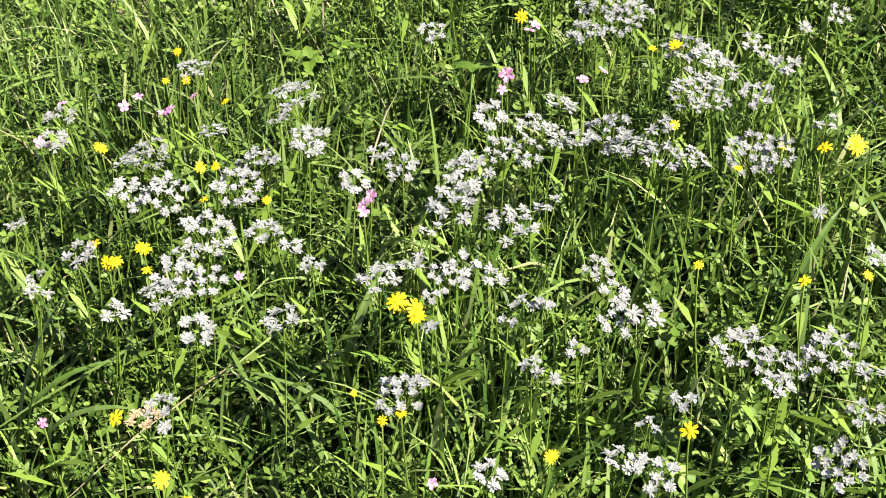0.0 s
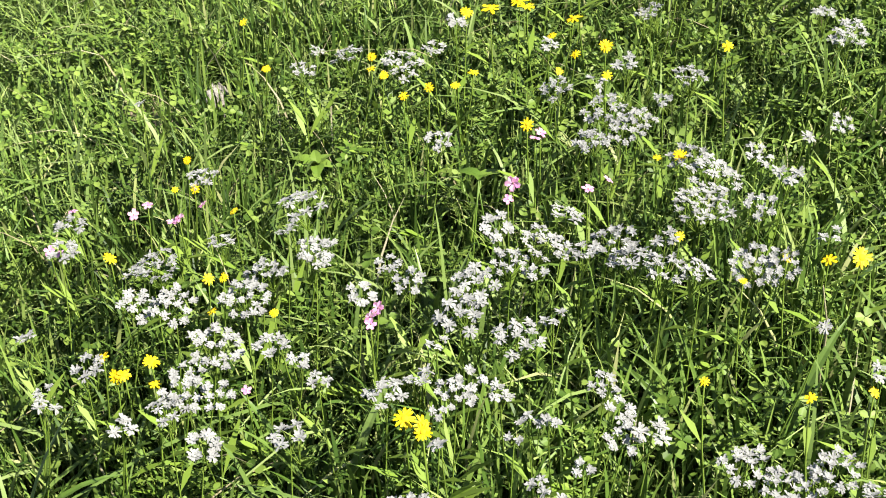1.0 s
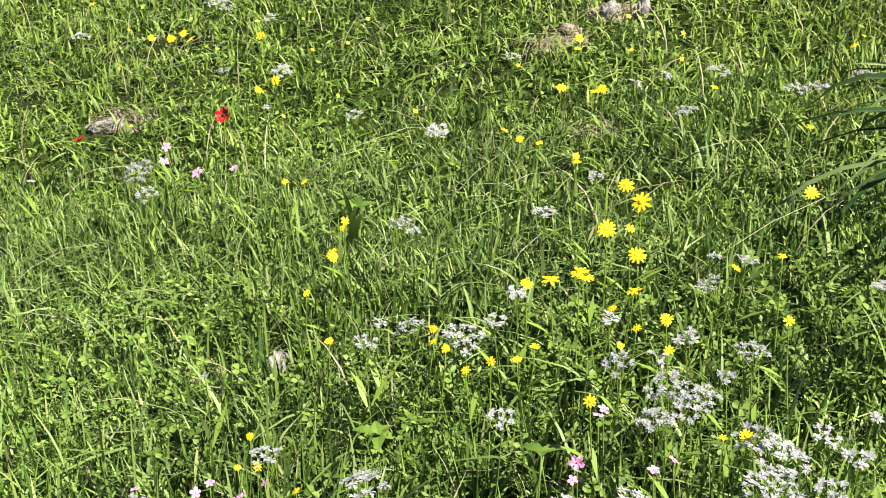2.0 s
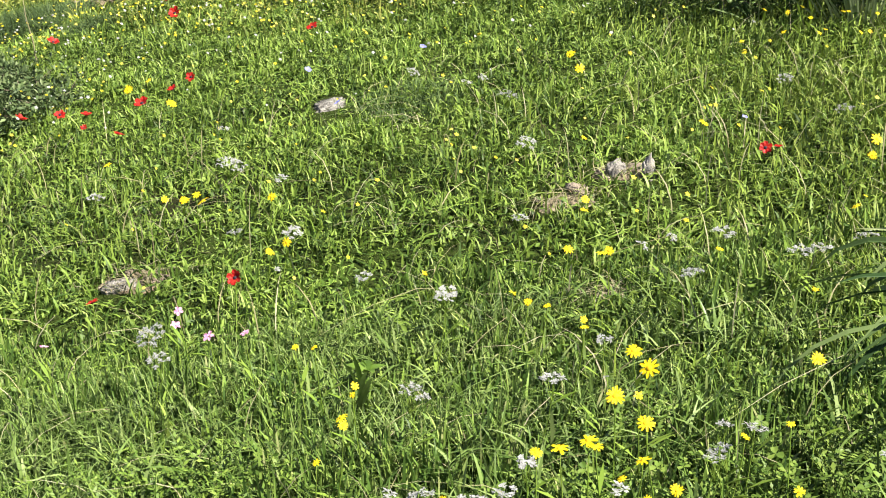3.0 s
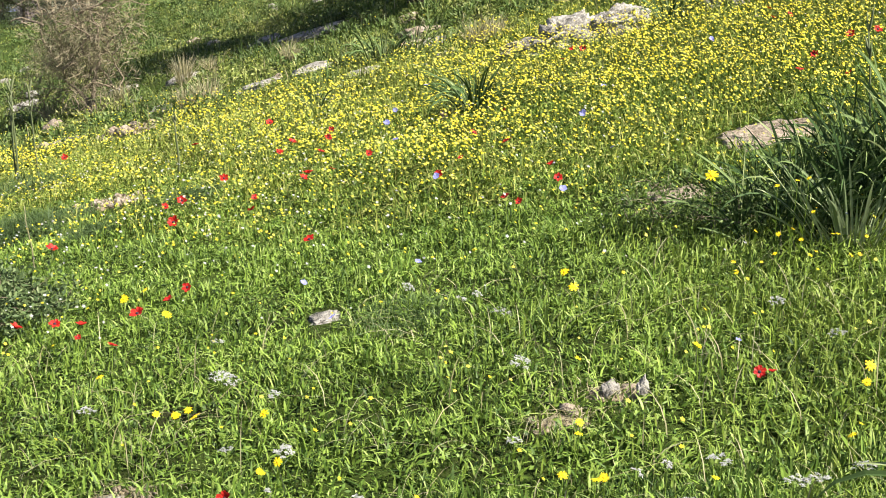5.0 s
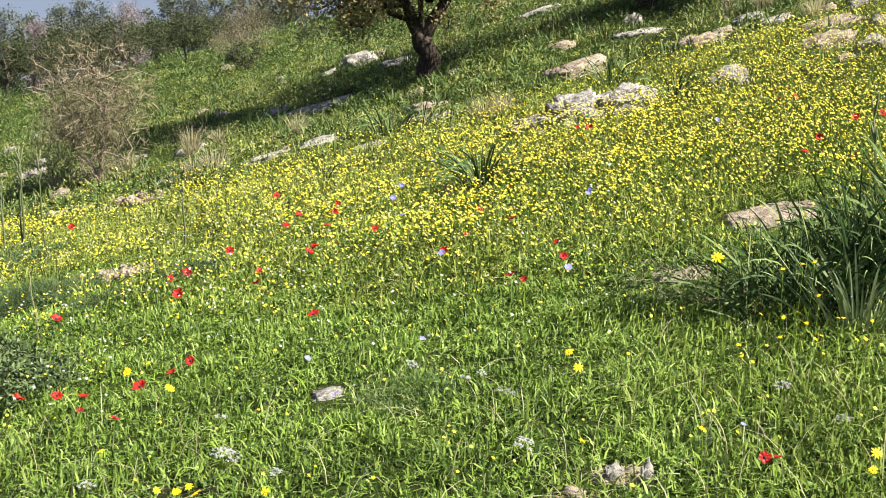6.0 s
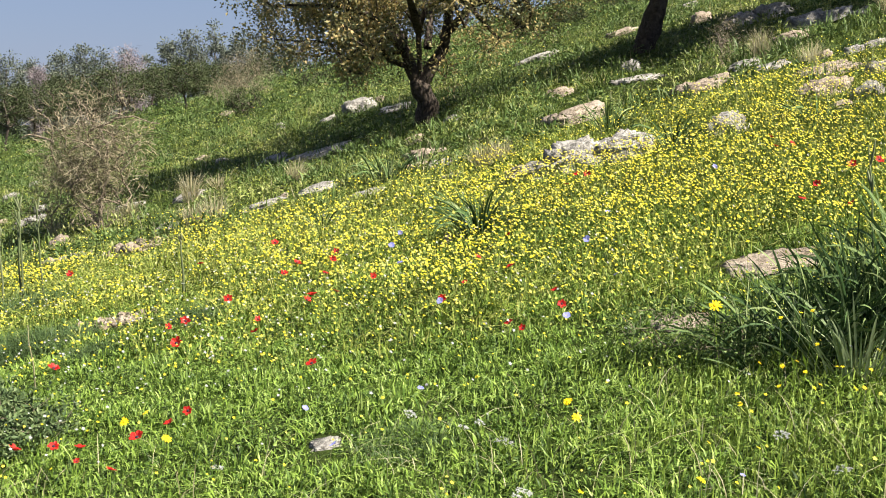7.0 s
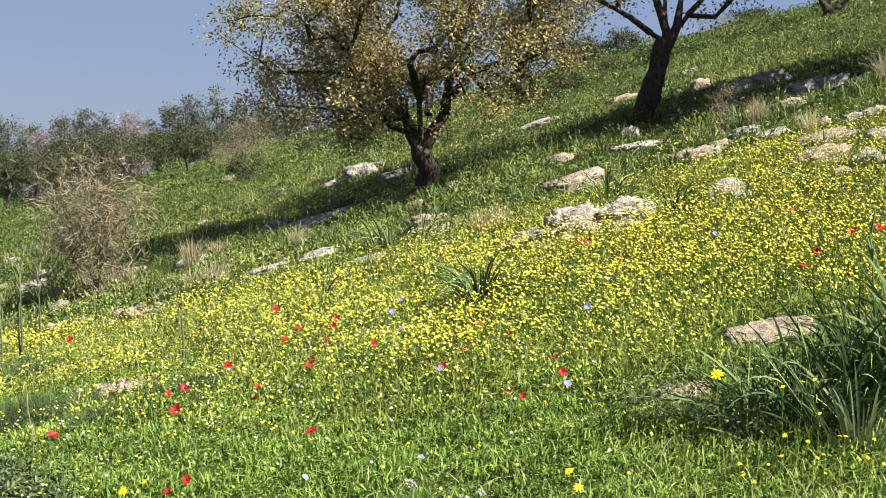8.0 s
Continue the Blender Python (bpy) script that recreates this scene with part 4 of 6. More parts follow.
PINKS_A = [(-0.02, 1.29, 0.9), (-0.01, 1.30, 0.9), (-0.02, 1.28, 0.7), (0.18, 1.55, 1.1), (0.17, 1.51, 0.7), (0.22, 1.65, 0.9), (0.23, 1.67, 0.9), (0.28, 1.51, 0.9), (0.31, 1.53, 0.8), (-0.30, 1.54, 0.9), (-0.29, 1.54, 0.8), (-0.36, 1.57, 0.8), (-0.34, 1.58, 0.7), (-0.26, 1.57, 0.7), (-0.45, 1.59, 0.7), (-0.47, 1.51, 0.8), (-0.45, 1.49, 0.7), (0.05, 0.86, 0.6), (-0.38, 1.01, 0.6), (-0.17, 1.19, 0.6)]
FAR_PINKS_A = [(-0.55, 2.80, 1.3), (-0.52, 2.66, 1.1), (-0.61, 2.79, 1.0), (-0.44, 2.64, 1.1), (-0.64, 2.88, 1.2), (-0.89, 2.69, 1.0)]

for rows, head in ((NEAR_UMBELS_A + NEAR_UMBELS_B + NEAR_UMBELS_C, 0.25), (MID_UMBELS_A, 0.25), (FAR_UMBELS_A, 0.22), (MEADOW_UMBELS_A, 0.15)):
    for fx, fy, cm in rows:
        umbel(fx, fy, cm, head)

buff = UMBELS[5][1][0].copy()
buff.name, buff.materials[0] = "flower_head", petal_material("withered_petal", [(0.36, 0.24, 0.14), (0.46, 0.34, 0.22)], 0.15)
flower("umbel_flower", -0.255, 0.965, 0.25, 1.0, "withered buff wild carrot umbel beside white ones", "wildflower", "white umbel flowers", [("flower_head", buff), ("umbel_stalk", UMBELS[5][1][1])], 18, 0.0009, 3, 7)
DAISIES = [daisy_meshes(YELLOW_PETAL, 12, 1, 0.28), daisy_meshes(YELLOW_PETAL, 10, 2, 0.3), daisy_meshes(YELLOW_PETAL, 13, 3, 0.26), daisy_meshes(YELLOW_PETAL, 8, 4, 0.36)]
for rows, head in ((NEAR_DAISIES_A + NEAR_DAISIES_B, 0.24), (MID_DAISIES_A, 0.24), (MEADOW_DAISIES_A, 0.15)):
    for i, (fx, fy, cm) in enumerate(rows):
        p, d = DAISIES[i % 4]
        flower("yellow_daisy", fx, fy, head, cm / 100 * (1.05 if fy < 2.5 else 0.9), "bright yellow wild daisy open on a thin stem", "wildflower", "yellow daisies", [("petals", p), ("disc", d)], 32, 0.0012, 2)

ANEMONES = [cup_meshes(RED_PETAL, 6, 5 + k, 0.3 + 0.2 * k, 0.36, 0.3, DARK_CENTRE) for k in range(3)]
for rows in (NEAR_ANEMONES_A, FAR_ANEMONES_A):
    for i, (fx, fy, cm) in enumerate(rows):
        p, d = ANEMONES[i % 3]
        flower("red_anemone", fx, fy, 0.15, cm / 100 * (0.8 if fy < 4 else 0.92), "scarlet anemone with a dark centre among the grass", "wildflower", "red anemones", [("petals", p), ("centre", d)], 35, 0.0016, 2)

FLAXES = [cup_meshes(BLUE_PETAL, 5, 15 + k, 0.3, 0.5, 0.12, DISC) for k in range(2)]
for i, (fx, fy, cm) in enumerate(FLAX_A + NEAR_FLAX_A):
    p, d = FLAXES[i % 2]
    flower("blue_flax", fx, fy, 0.18 if fy > 6 else 0.16, cm / 100 * 0.85, "pale lilac-blue flax flower on a wiry stem", "wildflower", "blue flax flowers", [("petals", p), ("centre", d)], 35, 0.001, 3)

CAMPIONS = [cup_meshes(PINK_PETAL, 5, 25 + k, 0.1, 0.34, 0.14, CALYX) for k in range(2)]
for i, (fx, fy, cm) in enumerate(PINKS_A + FAR_PINKS_A):
    p, d = CAMPIONS[i % 2]
    flower("pink_campion", fx, fy, 0.22 if fy < 2.8 else 0.15, cm / 100 * 1.1, "small pink campion flower on a purplish stem", "wildflower", "pink campions", [("petals", p), ("centre", d)], 38, 0.0012, 3)


def carpet(name, x, y, lift, radius, mat, petals, r, label, tilt=0.5):
    """Countless small flower heads, each a little star with a raised middle, on stalks within the foliage."""
    keep = not_bare(x, y, r)
    x, y, lift, radius = x[keep], y[keep], lift[keep], radius[keep]
    n = len(x)
    z = ground_z(x, y) + lift
    c = np.stack([x, y, z], 1)
    nrm = np.stack([0.4 + r.normal(0, tilt, n) * 0.6, -0.55 + r.normal(0, tilt, n) * 0.6, np.ones(n)], 1)
    nrm /= np.linalg.norm(nrm, axis=1)[:, None]
    u = np.cross(nrm, np.array([1.0, 0.2, 0.1]))
    u /= np.linalg.norm(u, axis=1)[:, None]
    w = np.cross(nrm, u)
    a0 = r.uniform(0, 6.28, n)
    verts = [c + nrm * (radius * 0.12)[:, None]]
    m = petals * 2
    for k in range(m):
        a = a0 + 2 * np.pi * k / m
        q = radius * (1.0 if k % 2 == 0 else 0.62)
        verts.append(c + (u * np.cos(a)[:, None] + w * np.sin(a)[:, None]) * q[:, None])
    verts += [c - nrm * 0.002 + u * 0.0012, c - nrm * 0.002 - u * 0.0012, c - np.stack([0 * x, 0 * x, lift + 0.01], 1)]
    b = (np.arange(n) * (m + 4))[:, None]
    tris = [b + np.array([[0, 1 + k, 1 + (k + 1) % m]]) for k in range(m)] + [b + np.array([[m + 1, m + 2, m + 3]])]
    me = mesh_of(name, np.stack(verts, 1).reshape(-1, 3), np.concatenate(tris), mat, False)
    me.materials.append(HERB)
    slot = np.zeros(len(me.polygons), np.int32)
    slot[-n:] = 1
    me.polygons.foreach_set("material_index", slot)
    return stuff(name, me, label, "wildflowers")


def in_field(x, y):
    """How thickly the yellow field flowers, 0 to 1."""
    near = 6.6 + 1.15 * np.clip(-x - 0.3, 0, 3) + 0.5 * field(x, y, 41, 1.6)
    far = 10.6 + 0.7 * np.clip(-x - 0.5, 0, 3) + 0.25 * np.clip(x, 0, 9) + 0.5 * field(x, y, 42, 2.0)
    return step(near - 1.6, near + 1.4, y) * (1 - step(far - 0.9, far + 1.5, y))


x, y, r = scatter(40000, 4.2, 14.0, 51)
k = r.uniform(0, 1, len(x)) < in_field(x, y) * np.clip(0.13 + 0.75 * step(-1.2, 1.2, x) + 0.6 * field(x, y, 43, 0.8) + 0.4 * field(x, y, 46, 0.3), 0, 1)
x, y = x[k], y[k]
carpet("field_flowers", x, y, r.uniform(0.11, 0.22, len(x)), r.uniform(0.0045, 0.0105, len(x)), LEMON_PETAL, 4, r, "thick carpet of small yellow daisies in flower")
x, y, r = scatter(24000, 6.6, 12.0, 55)
k = r.uniform(0, 1, len(x)) < in_field(x, y) ** 2 * np.clip(0.1 + 0.4 * step(-1.0, 1.2, x) + 0.8 * field(x, y, 45, 1.1), 0, 1)
x, y = x[k], y[k]
carpet("field_flowers", x, y, r.uniform(0.14, 0.25, len(x)), r.uniform(0.0055, 0.0115, len(x)), LEMON_PETAL, 4, r, "thick carpet of small yellow daisies in flower")
x, y, r = scatter(11000, 3.0, 9.0, 52)
k = r.uniform(0, 1, len(x)) < np.clip(0.08 + 0.5 * step(4.8, 7.0, y), 0, 1) * np.clip(0.6 + 0.9 * field(x, y, 47, 0.7), 0.1, 1)
x, y = x[k], y[k]
carpet("field_flowers", x, y, r.uniform(0.1, 0.17, len(x)), r.uniform(0.005, 0.009, len(x)), LEMON_PETAL, 5, r, "scattered tiny yellow flowers in the short grass")
x, y, r = scatter(2000, 4.5, 10.5, 53)
k = r.uniform(0, 1, len(x)) < np.clip(0.25 + 0.9 * np.exp(-((x + 1.2) / 1.6) ** 2 - ((y - 7.4) / 1.8) ** 2), 0, 1)
x, y = x[k], y[k]
carpet("white_field_flowers", x, y, r.uniform(0.12, 0.19, len(x)), r.uniform(0.0045, 0.009, len(x)), WHITE_PETAL, 5, r, "scattered small white daisies in the meadow")
x, y, r = scatter(700, 13.0, 34.0, 54)
k = field(x, y, 44, 3.0) > 0.15
x, y = x[k], y[k]
carpet("field_flowers", x, y, r.uniform(0.12, 0.25, len(x)), r.uniform(0.007, 0.013, len(x)), LEMON_PETAL, 4, r, "loose drifts of yellow flowers on the upper slope")

# ---- rocks ----


def rock_mesh(w, d, h, seed, mat, rough=1.0, sub=4):
    """A weathered stone: rounded block, worn by ridges and pits, its foot sunk."""
    bm = bmesh.new()
    bmesh.ops.create_icosphere(bm, subdivisions=sub, radius=1.0)
    off = Vector((seed * 3.7, seed * 1.3, seed * 2.1))
    for v in bm.verts:
        p = v.co.copy()
        p = Vector([math.copysign(abs(c) ** 0.64, c) for c in p])
        n1 = noise.fractal(p * 1.3 + off, 1.0, 2.0, 5)
        d1, d2 = noise.voronoi(p * 1.9 + off * 0.7)[0][:2]
        e1, e2 = noise.voronoi(p * 5.2 + off)[0][:2]
        crack = 0.2 * math.exp(-9 * (d2 - d1)) + 0.08 * math.exp(-8 * (e2 - e1))
        n3 = noise.fractal(p * 6 + off, 0.8, 2.2, 4)
        s = 1 + rough * (0.28 * n1 - crack + 0.11 * n3 + 0.012 * math.sin(p.z * 11 + 3 * n1))
        q = p * s
        v.co = (q.x * w / 2, q.y * d / 2, max(q.z, -0.5) * h)
    me = bpy.data.meshes.new("rock")
    bm.to_mesh(me)
    bm.free()
    me.polygons.foreach_set("use_smooth", [True] * len(me.polygons))
    me.materials.append(mat)
    return me


def slope_tilt(x, y):
    dx, dy = (gz(x + 0.3, y) - gz(x - 0.3, y)) / 0.6, (gz(x, y + 0.3) - gz(x, y - 0.3)) / 0.6
    return math.degrees(math.atan(dy)), -math.degrees(math.atan(dx))


def rock(x, y, w, h, seed, mat, sub=4, deep=0.75, rough=1.0, label="pale weathered limestone rock half sunk in the grass"):
    ob = new("rock", rock_mesh(w, max(w * deep, 0.05), h, seed, mat, rough, sub))
    tx, ty = slope_tilt(x, y)
    ob.matrix_basis = pose(x, y + w * deep * 0.3, gz(x, y + w * deep * 0.3) - 0.1 * h, tx, ty, (seed * 47) % 30 - 15)
    return tagged(ob, label, "rock", "rocks on the slope")


for i, (rx, ry, rw, rh) in enumerate(ROCKS_UPPER + ROCKS_MIDDLE + ROCKS_LOWER):
    flat = rh / rw < 0.32
    warm = (i % 4 == 1 and ry > 5) or 5 < ry < 7 or (rx, ry) in ((1.29, 13.13), (3.42, 11.92), (2.48, 13.07))
    rock(rx, ry, rw * (0.85 if rw < 0.09 else 1.05), max(rh * ((0.55 if ry > 10 else 0.38) if flat else 0.7) * (2.0 if rw < 0.09 else 1), 0.05 if ry > 10 else 0.013), i + 2, WARM_STONE if warm else STONE, 3 if rw * 40 / ry < 0.9 else 4, 0.9 if flat else 0.7, 1.0,
         "flat ledge of pale limestone flush with the grass" if flat else "pale weathered limestone rock half sunk in the grass")
# the large outcrop is three boulders grown together
rock(0.74, 10.42, 0.5, 0.13, 90, STONE, 5, 0.7, 1.0, "large pitted grey-white limestone boulder with dark hollows")
rock(1.06, 10.38, 0.56, 0.22, 91, STONE, 5, 0.7, 1.0, "large pitted grey-white limestone boulder with dark hollows")
rock(1.42, 10.36, 0.5, 0.2, 93, STONE, 5, 0.8, 0.8, "large pitted limestone boulder beside the outcrop")

# small loose stones over the upper slope
r = random.Random(77)
for i in range(18):
    ry = r.uniform(12.2, 26)
    rx = r.uniform(-1, 1) * 0.34 * ry
    rock(rx, ry, r.uniform(0.1, 0.34), r.uniform(0.05, 0.12), 200 + i, r.choice((STONE, WARM_STONE)), 3, 0.8, 0.9, "small pale loose stone lying in the slope grass")

# ---- strap-leaved clumps ----


def strap_mesh(length, width, bend, twist, seed):
    """One long keeled leaf that rises and arches over; it starts at the origin and bows along +x."""
    r = random.Random(seed)
    b = Build()
    n = 9
    pts = []
    x = z = 0.0
    ang = math.radians(r.uniform(78, 88))
    for k in range(n + 1):
        pts.append((x, z, ang))
        x += length / n * math.cos(ang)
        z += length / n * math.sin(ang)
        ang -= bend / n * (0.4 + 1.3 * k / n)
    rows = []
    for k, (x, z, a) in enumerate(pts):
        s = k / n
        w = width * 0.5 * (0.75 + 0.5 * s - 1.22 * s ** 4) if k < n else 0.0004
        tw = twist * s
        c, si = math.cos(tw), math.sin(tw)
        keel = 0.32 * w
        nx, nz = -math.sin(a), math.cos(a)
        rows.append([(x + nx * w * si, -w * c, z + nz * w * si), (x - nx * keel, 0, z - nz * keel), (x - nx * w * si, w * c, z - nz * w * si)])
    for k in range(n):
        for j in range(2):
            b.face(rows[k][j], rows[k][j + 1], rows[k + 1][j + 1], rows[k + 1][j])
    me = b.mesh("leaf", STRAP)
    return me


STRAPS = [strap_mesh(1.0, 0.042, bd, tw, 60 + i) for i, (bd, tw) in enumerate(((0.5, 0.3), (0.9, -0.5), (1.3, 0.7), (1.7, -0.3), (2.1, 0.5), (2.5, 0.9), (1.1, 1.2)))]


def strap_clump(x, y, count, reach, spread, seed, label, wide=1.0, droop=0, heading=None, sprawl=0.0, meshes=None):
    """A tussock of arching strap leaves, each leaf a part."""
    r = random.Random(seed)
    foot = tagged(new("strap_leaf_clump"), label, "leafy plant", "strap-leaved clumps")
    foot.matrix_basis = pose(x, y, gz(x, y) - 0.02)
    for k in range(count):
        az = r.uniform(0, 360) if heading is None or r.random() < 0.4 else r.gauss(heading, 40)
        ln = reach * r.uniform(0.55, 1.1)
        q = r.uniform(0, spread)
        lean = r.uniform(-4, 26) + droop * r.random() + 30 * q / max(spread, 0.01) * r.random()
        px, py = q * math.cos(radians(az)), q * math.sin(radians(az))
        if sprawl:
            px, py = (1 - 2 * r.random() ** 1.1) * sprawl, r.uniform(-0.1, 1) * spread
            f = (px / sprawl + 1) / 2
            ln *= 0.6 + 0.5 * f
            lean = r.uniform(-10, 18 + 26 * (1 - f)) + (r.random() < 0.3 - 0.15 * f) * r.uniform(10, 45)
            az = r.gauss(185, 60) if f < 0.25 and r.random() < 0.7 else r.gauss(-90, 50) if r.random() < 0.4 else az
        m = pose(px, py, 0 if not sprawl else gz(x + px, y + py) - gz(x, y), 0, 0, az) @ pose(0, 0, 0, 0, lean, 0) @ Matrix.Diagonal((ln, ln * 0.9 * wide * r.uniform(0.7, 1.2), ln, 1))
        part("leaf", r.choice(meshes or STRAPS), foot, "", m)
    return foot


UPRIGHT = [strap_mesh(1.0, 0.042, bd, tw, 80 + i) for i, (bd, tw) in enumerate(((0.2, 0.4), (0.35, -0.6), (0.5, 0.9), (0.65, -1.1), (0.9, 0.6), (1.3, -0.5), (1.9, 0.7)))]
strap_clump(1.5, 5.0, 700, 0.6, 0.36, 1, "big dark green clump of long arching strap leaves", 0.38, 18, None, 0.38, UPRIGHT + STRAPS[2:5])
# pale copies of the upright leaves, their sunlit look carried by the material
PALE_STRAPS = []
for src in UPRIGHT[:5]:
    me = src.copy()
    me.name = "leaf"
    me.materials[0] = PALE_STRAP
    PALE_STRAPS.append(me)
strap_clump(1.52, 4.86, 60, 0.4, 0.16, 11, "pale grey-green broad strap leaves at the foot of the clump, sunlit brightness in their colour", 0.85, 12, -90, 0.0, PALE_STRAPS)
strap_clump(1.26, 2.42, 80, 0.6, 0.12, 2, "dark grey-green clump of arching strap leaves", 0.22, 26, 180, 0.0, STRAPS[2:6])
strap_clump(0.24, 8.55, 120, 0.42, 0.12, 3, "small dark green tussock of strap leaves in the flowers", 0.8)
strap_clump(-0.49, 12.4, 70, 0.42, 0.28, 4, "green tussock of arching leaves below the rocks", 0.8)
strap_clump(-0.2, 12.6, 50, 0.4, 0.2, 5, "green tussock of arching leaves below the rocks", 0.8)
strap_clump(1.75, 10.3, 60, 0.42, 0.16, 6, "grey-green tussock of leaves beside a boulder", 0.8)
strap_clump(-0.92, 10.4, 50, 0.3, 0.1, 7, "dark green tussock of narrow leaves", 0.7)
strap_clump(2.75, 9.95, 40, 0.35, 0.1, 8, "green tussock of narrow leaves in the yellow field", 0.7)
strap_clump(1.45, 11.9, 40, 0.4, 0.15, 9, "green tussock of arching leaves below the rocks", 0.8)


def stalk(x, y, height, r0, seed, buds, mat, label, lean=3.0):
    """A tall flower stalk with upright pointed buds near its top."""
    r = random.Random(seed)
    foot = tagged(new("flower_stalk"), label, "stalk", "tall stalks")
    foot.matrix_basis = pose(x, y, gz(x, y) - 0.02, r.uniform(-lean, lean), r.uniform(-lean, lean), r.uniform(0, 360))
    b = Build()
    b.tube([(0, 0, 0), (0.01, 0, height * 0.4), (0.004, 0.01, height * 0.75), (0.012, 0.012, height)], [r0, r0 * 0.85, r0 * 0.65, r0 * 0.3], 6)
    part("stem", b.mesh("stem", mat), foot)
    for k in range(buds):
        b = Build()
        a, s = r.uniform(0, 6.28), r.uniform(0.72, 1.0)
        ln = height * r.uniform(0.1, 0.17)
        o = Vector((math.cos(a) * 0.3, math.sin(a) * 0.3, 1)).normalized() * ln
        p = Vector((0.008, 0.008, height * s))
        b.tube([p, p + o * 0.3, p + o * 0.65, p + o], [r0 * 0.4, r0 * 1.0, r0 * 0.8, r0 * 0.12], 6)
        part("bud", b.mesh("bud", mat), foot)


STALK_GREEN = leaf_material("stalk_green", [(0.1, 0.125, 0.055), (0.16, 0.175, 0.09)], 0.1, by_object=True)
for i, (sx, sy, hh) in enumerate(((-3.13, 10.0, 0.78), (-3.0, 10.1, 0.7), (-3.2, 10.2, 0.66), (-3.28, 10.0, 0.6))):
    stalk(sx, sy, hh, 0.0095, 300 + i, 5, STALK_GREEN, "tall green bud stalk standing above the meadow")
stalk(-1.65, 8.55, 0.42, 0.009, 310, 2, STALK_GREEN, "tall green bud stalk standing above the meadow")
stalk(-2.02, 6.6, 0.36, 0.004, 311, 0, STRAW, "thin pale dry stalk leaning in the grass", 14)
stalk(1.76, 5.4, 0.75, 0.006, 313, 3, STALK_GREEN, "thin dark stalk rising beside the big clump", 4)
stalk(1.9, 5.6, 0.85, 0.006, 314, 3, STALK_GREEN, "thin dark stalk rising beside the big clump", 4)



BROAD_LEAF = leaf_material("broad_leaf", [(0.07, 0.13, 0.014), (0.1, 0.17, 0.02), (0.13, 0.2, 0.03)], 0.12, 0.5, 0.35, by_object=True)


def broad_leaf_plant(x, y, count, length, height, seed, label):
    """A low rosette of broad oval leaves, each leaf a part."""
    r = random.Random(seed)
    foot = tagged(new("broad_leaf_plant"), label, "leafy plant", "broad-leaved plants")
    foot.matrix_basis = pose(x, y, gz(x, y) - 0.01)
    for k in range(count):
        b = Build()
        n, ln = 6, length * r.uniform(0.7, 1.15)
        rows = []
        for i in range(n + 1):
            s = i / n
            w = ln * 0.27 * math.sin(math.pi * min(1, 0.1 + 0.9 * s) ** 0.8) + 0.001
            px, pz = ln * s, ln * (0.5 * s - 0.42 * s * s)
            rows.append([(px, -w, pz + 0.2 * w), (px, 0, pz), (px, w, pz + 0.2 * w)])
        for i in range(n):
            for j in range(2):
                b.face(rows[i][j], rows[i][j + 1], rows[i + 1][j + 1], rows[i + 1][j])
        b.tube([(0.0, 0, -height), (0.0, 0, -height * 0.4), (0.004, 0, 0)], [0.0016, 0.0014, 0.0012], 5)
        az = 360 * k / count + r.uniform(-30, 30)
        part("leaf", b.mesh("leaf", BROAD_LEAF), foot, "", pose(0, 0, height, 0, 0, az) @ pose(0, 0, 0, r.uniform(-15, 15), r.uniform(-25, 15), 0))
    return foot


for i, (lx, ly, lc, ll, lh) in enumerate(((-0.114, 1.85, 6, 0.042, 0.1), (-0.06, 1.88, 4, 0.04, 0.09), (0.14, 1.67, 3, 0.04, 0.16), (0.04, 0.93, 5, 0.035, 0.07), (0.13, 0.9, 5, 0.032, 0.06), (0.42, 0.93, 6, 0.035, 0.08), (-0.19, 2.7, 4, 0.055, 0.07), (0.33, 1.0, 5, 0.03, 0.08), (-0.22, 0.93, 5, 0.03, 0.06))):
    broad_leaf_plant(lx, ly, lc, ll, lh, 700 + i, "low plant with broad fresh green oval leaves")


def blade_tuft(x, y, count, height, width, seed, label, spread=0.02, lean=14, heading=None):
    """A few tall broad grass blades rising together, each blade a part."""
    r = random.Random(seed)
    foot = tagged(new("grass_tuft"), label, "grass tuft", "tall grass tufts")
    foot.matrix_basis = pose(x, y, gz(x, y) - 0.01)
    for k in range(count):
        az = r.uniform(0, 360) if heading is None else r.gauss(heading, 25)
        ln = height * r.uniform(0.75, 1.1)
        m = pose(r.uniform(-spread, spread), r.uniform(-spread, spread), 0, 0, 0, az) @ pose(0, 0, 0, 0, r.uniform(0, lean), 0) @ Matrix.Diagonal((ln, width / 0.042, ln, 1))
        part("blade", TUFT_BLADES[r.randrange(3 if heading is None else 5)], foot, "", m)


TUFT_BLADES = []
for src in (STRAPS[0], STRAPS[1], STRAPS[6], STRAPS[2], STRAPS[3]):
    me = src.copy()
    me.name = "blade"
    me.materials[0] = BLADE
    TUFT_BLADES.append(me)
blade_tuft(-0.072, 1.18, 7, 0.21, 0.013, 1, "tall upright broad pale green grass blades")
blade_tuft(0.5, 1.19, 5, 0.22, 0.014, 2, "dark broad grass blades leaning over the flowers", 0.02, 40, 20)
blade_tuft(-0.47, 1.12, 4, 0.3, 0.011, 3, "long arching grass blades over the herbs", 0.02, 40, 20)
blade_tuft(-0.1, 1.62, 9, 0.2, 0.009, 4, "tall upright broad pale green grass blades", 0.05, 20)
blade_tuft(0.1, 1.5, 10, 0.19, 0.008, 5, "tall upright broad pale green grass blades", 0.06, 20)
blade_tuft(-0.2, 2.62, 6, 0.2, 0.016, 6, "tall broad grass blades standing over the meadow", 0.03, 30)
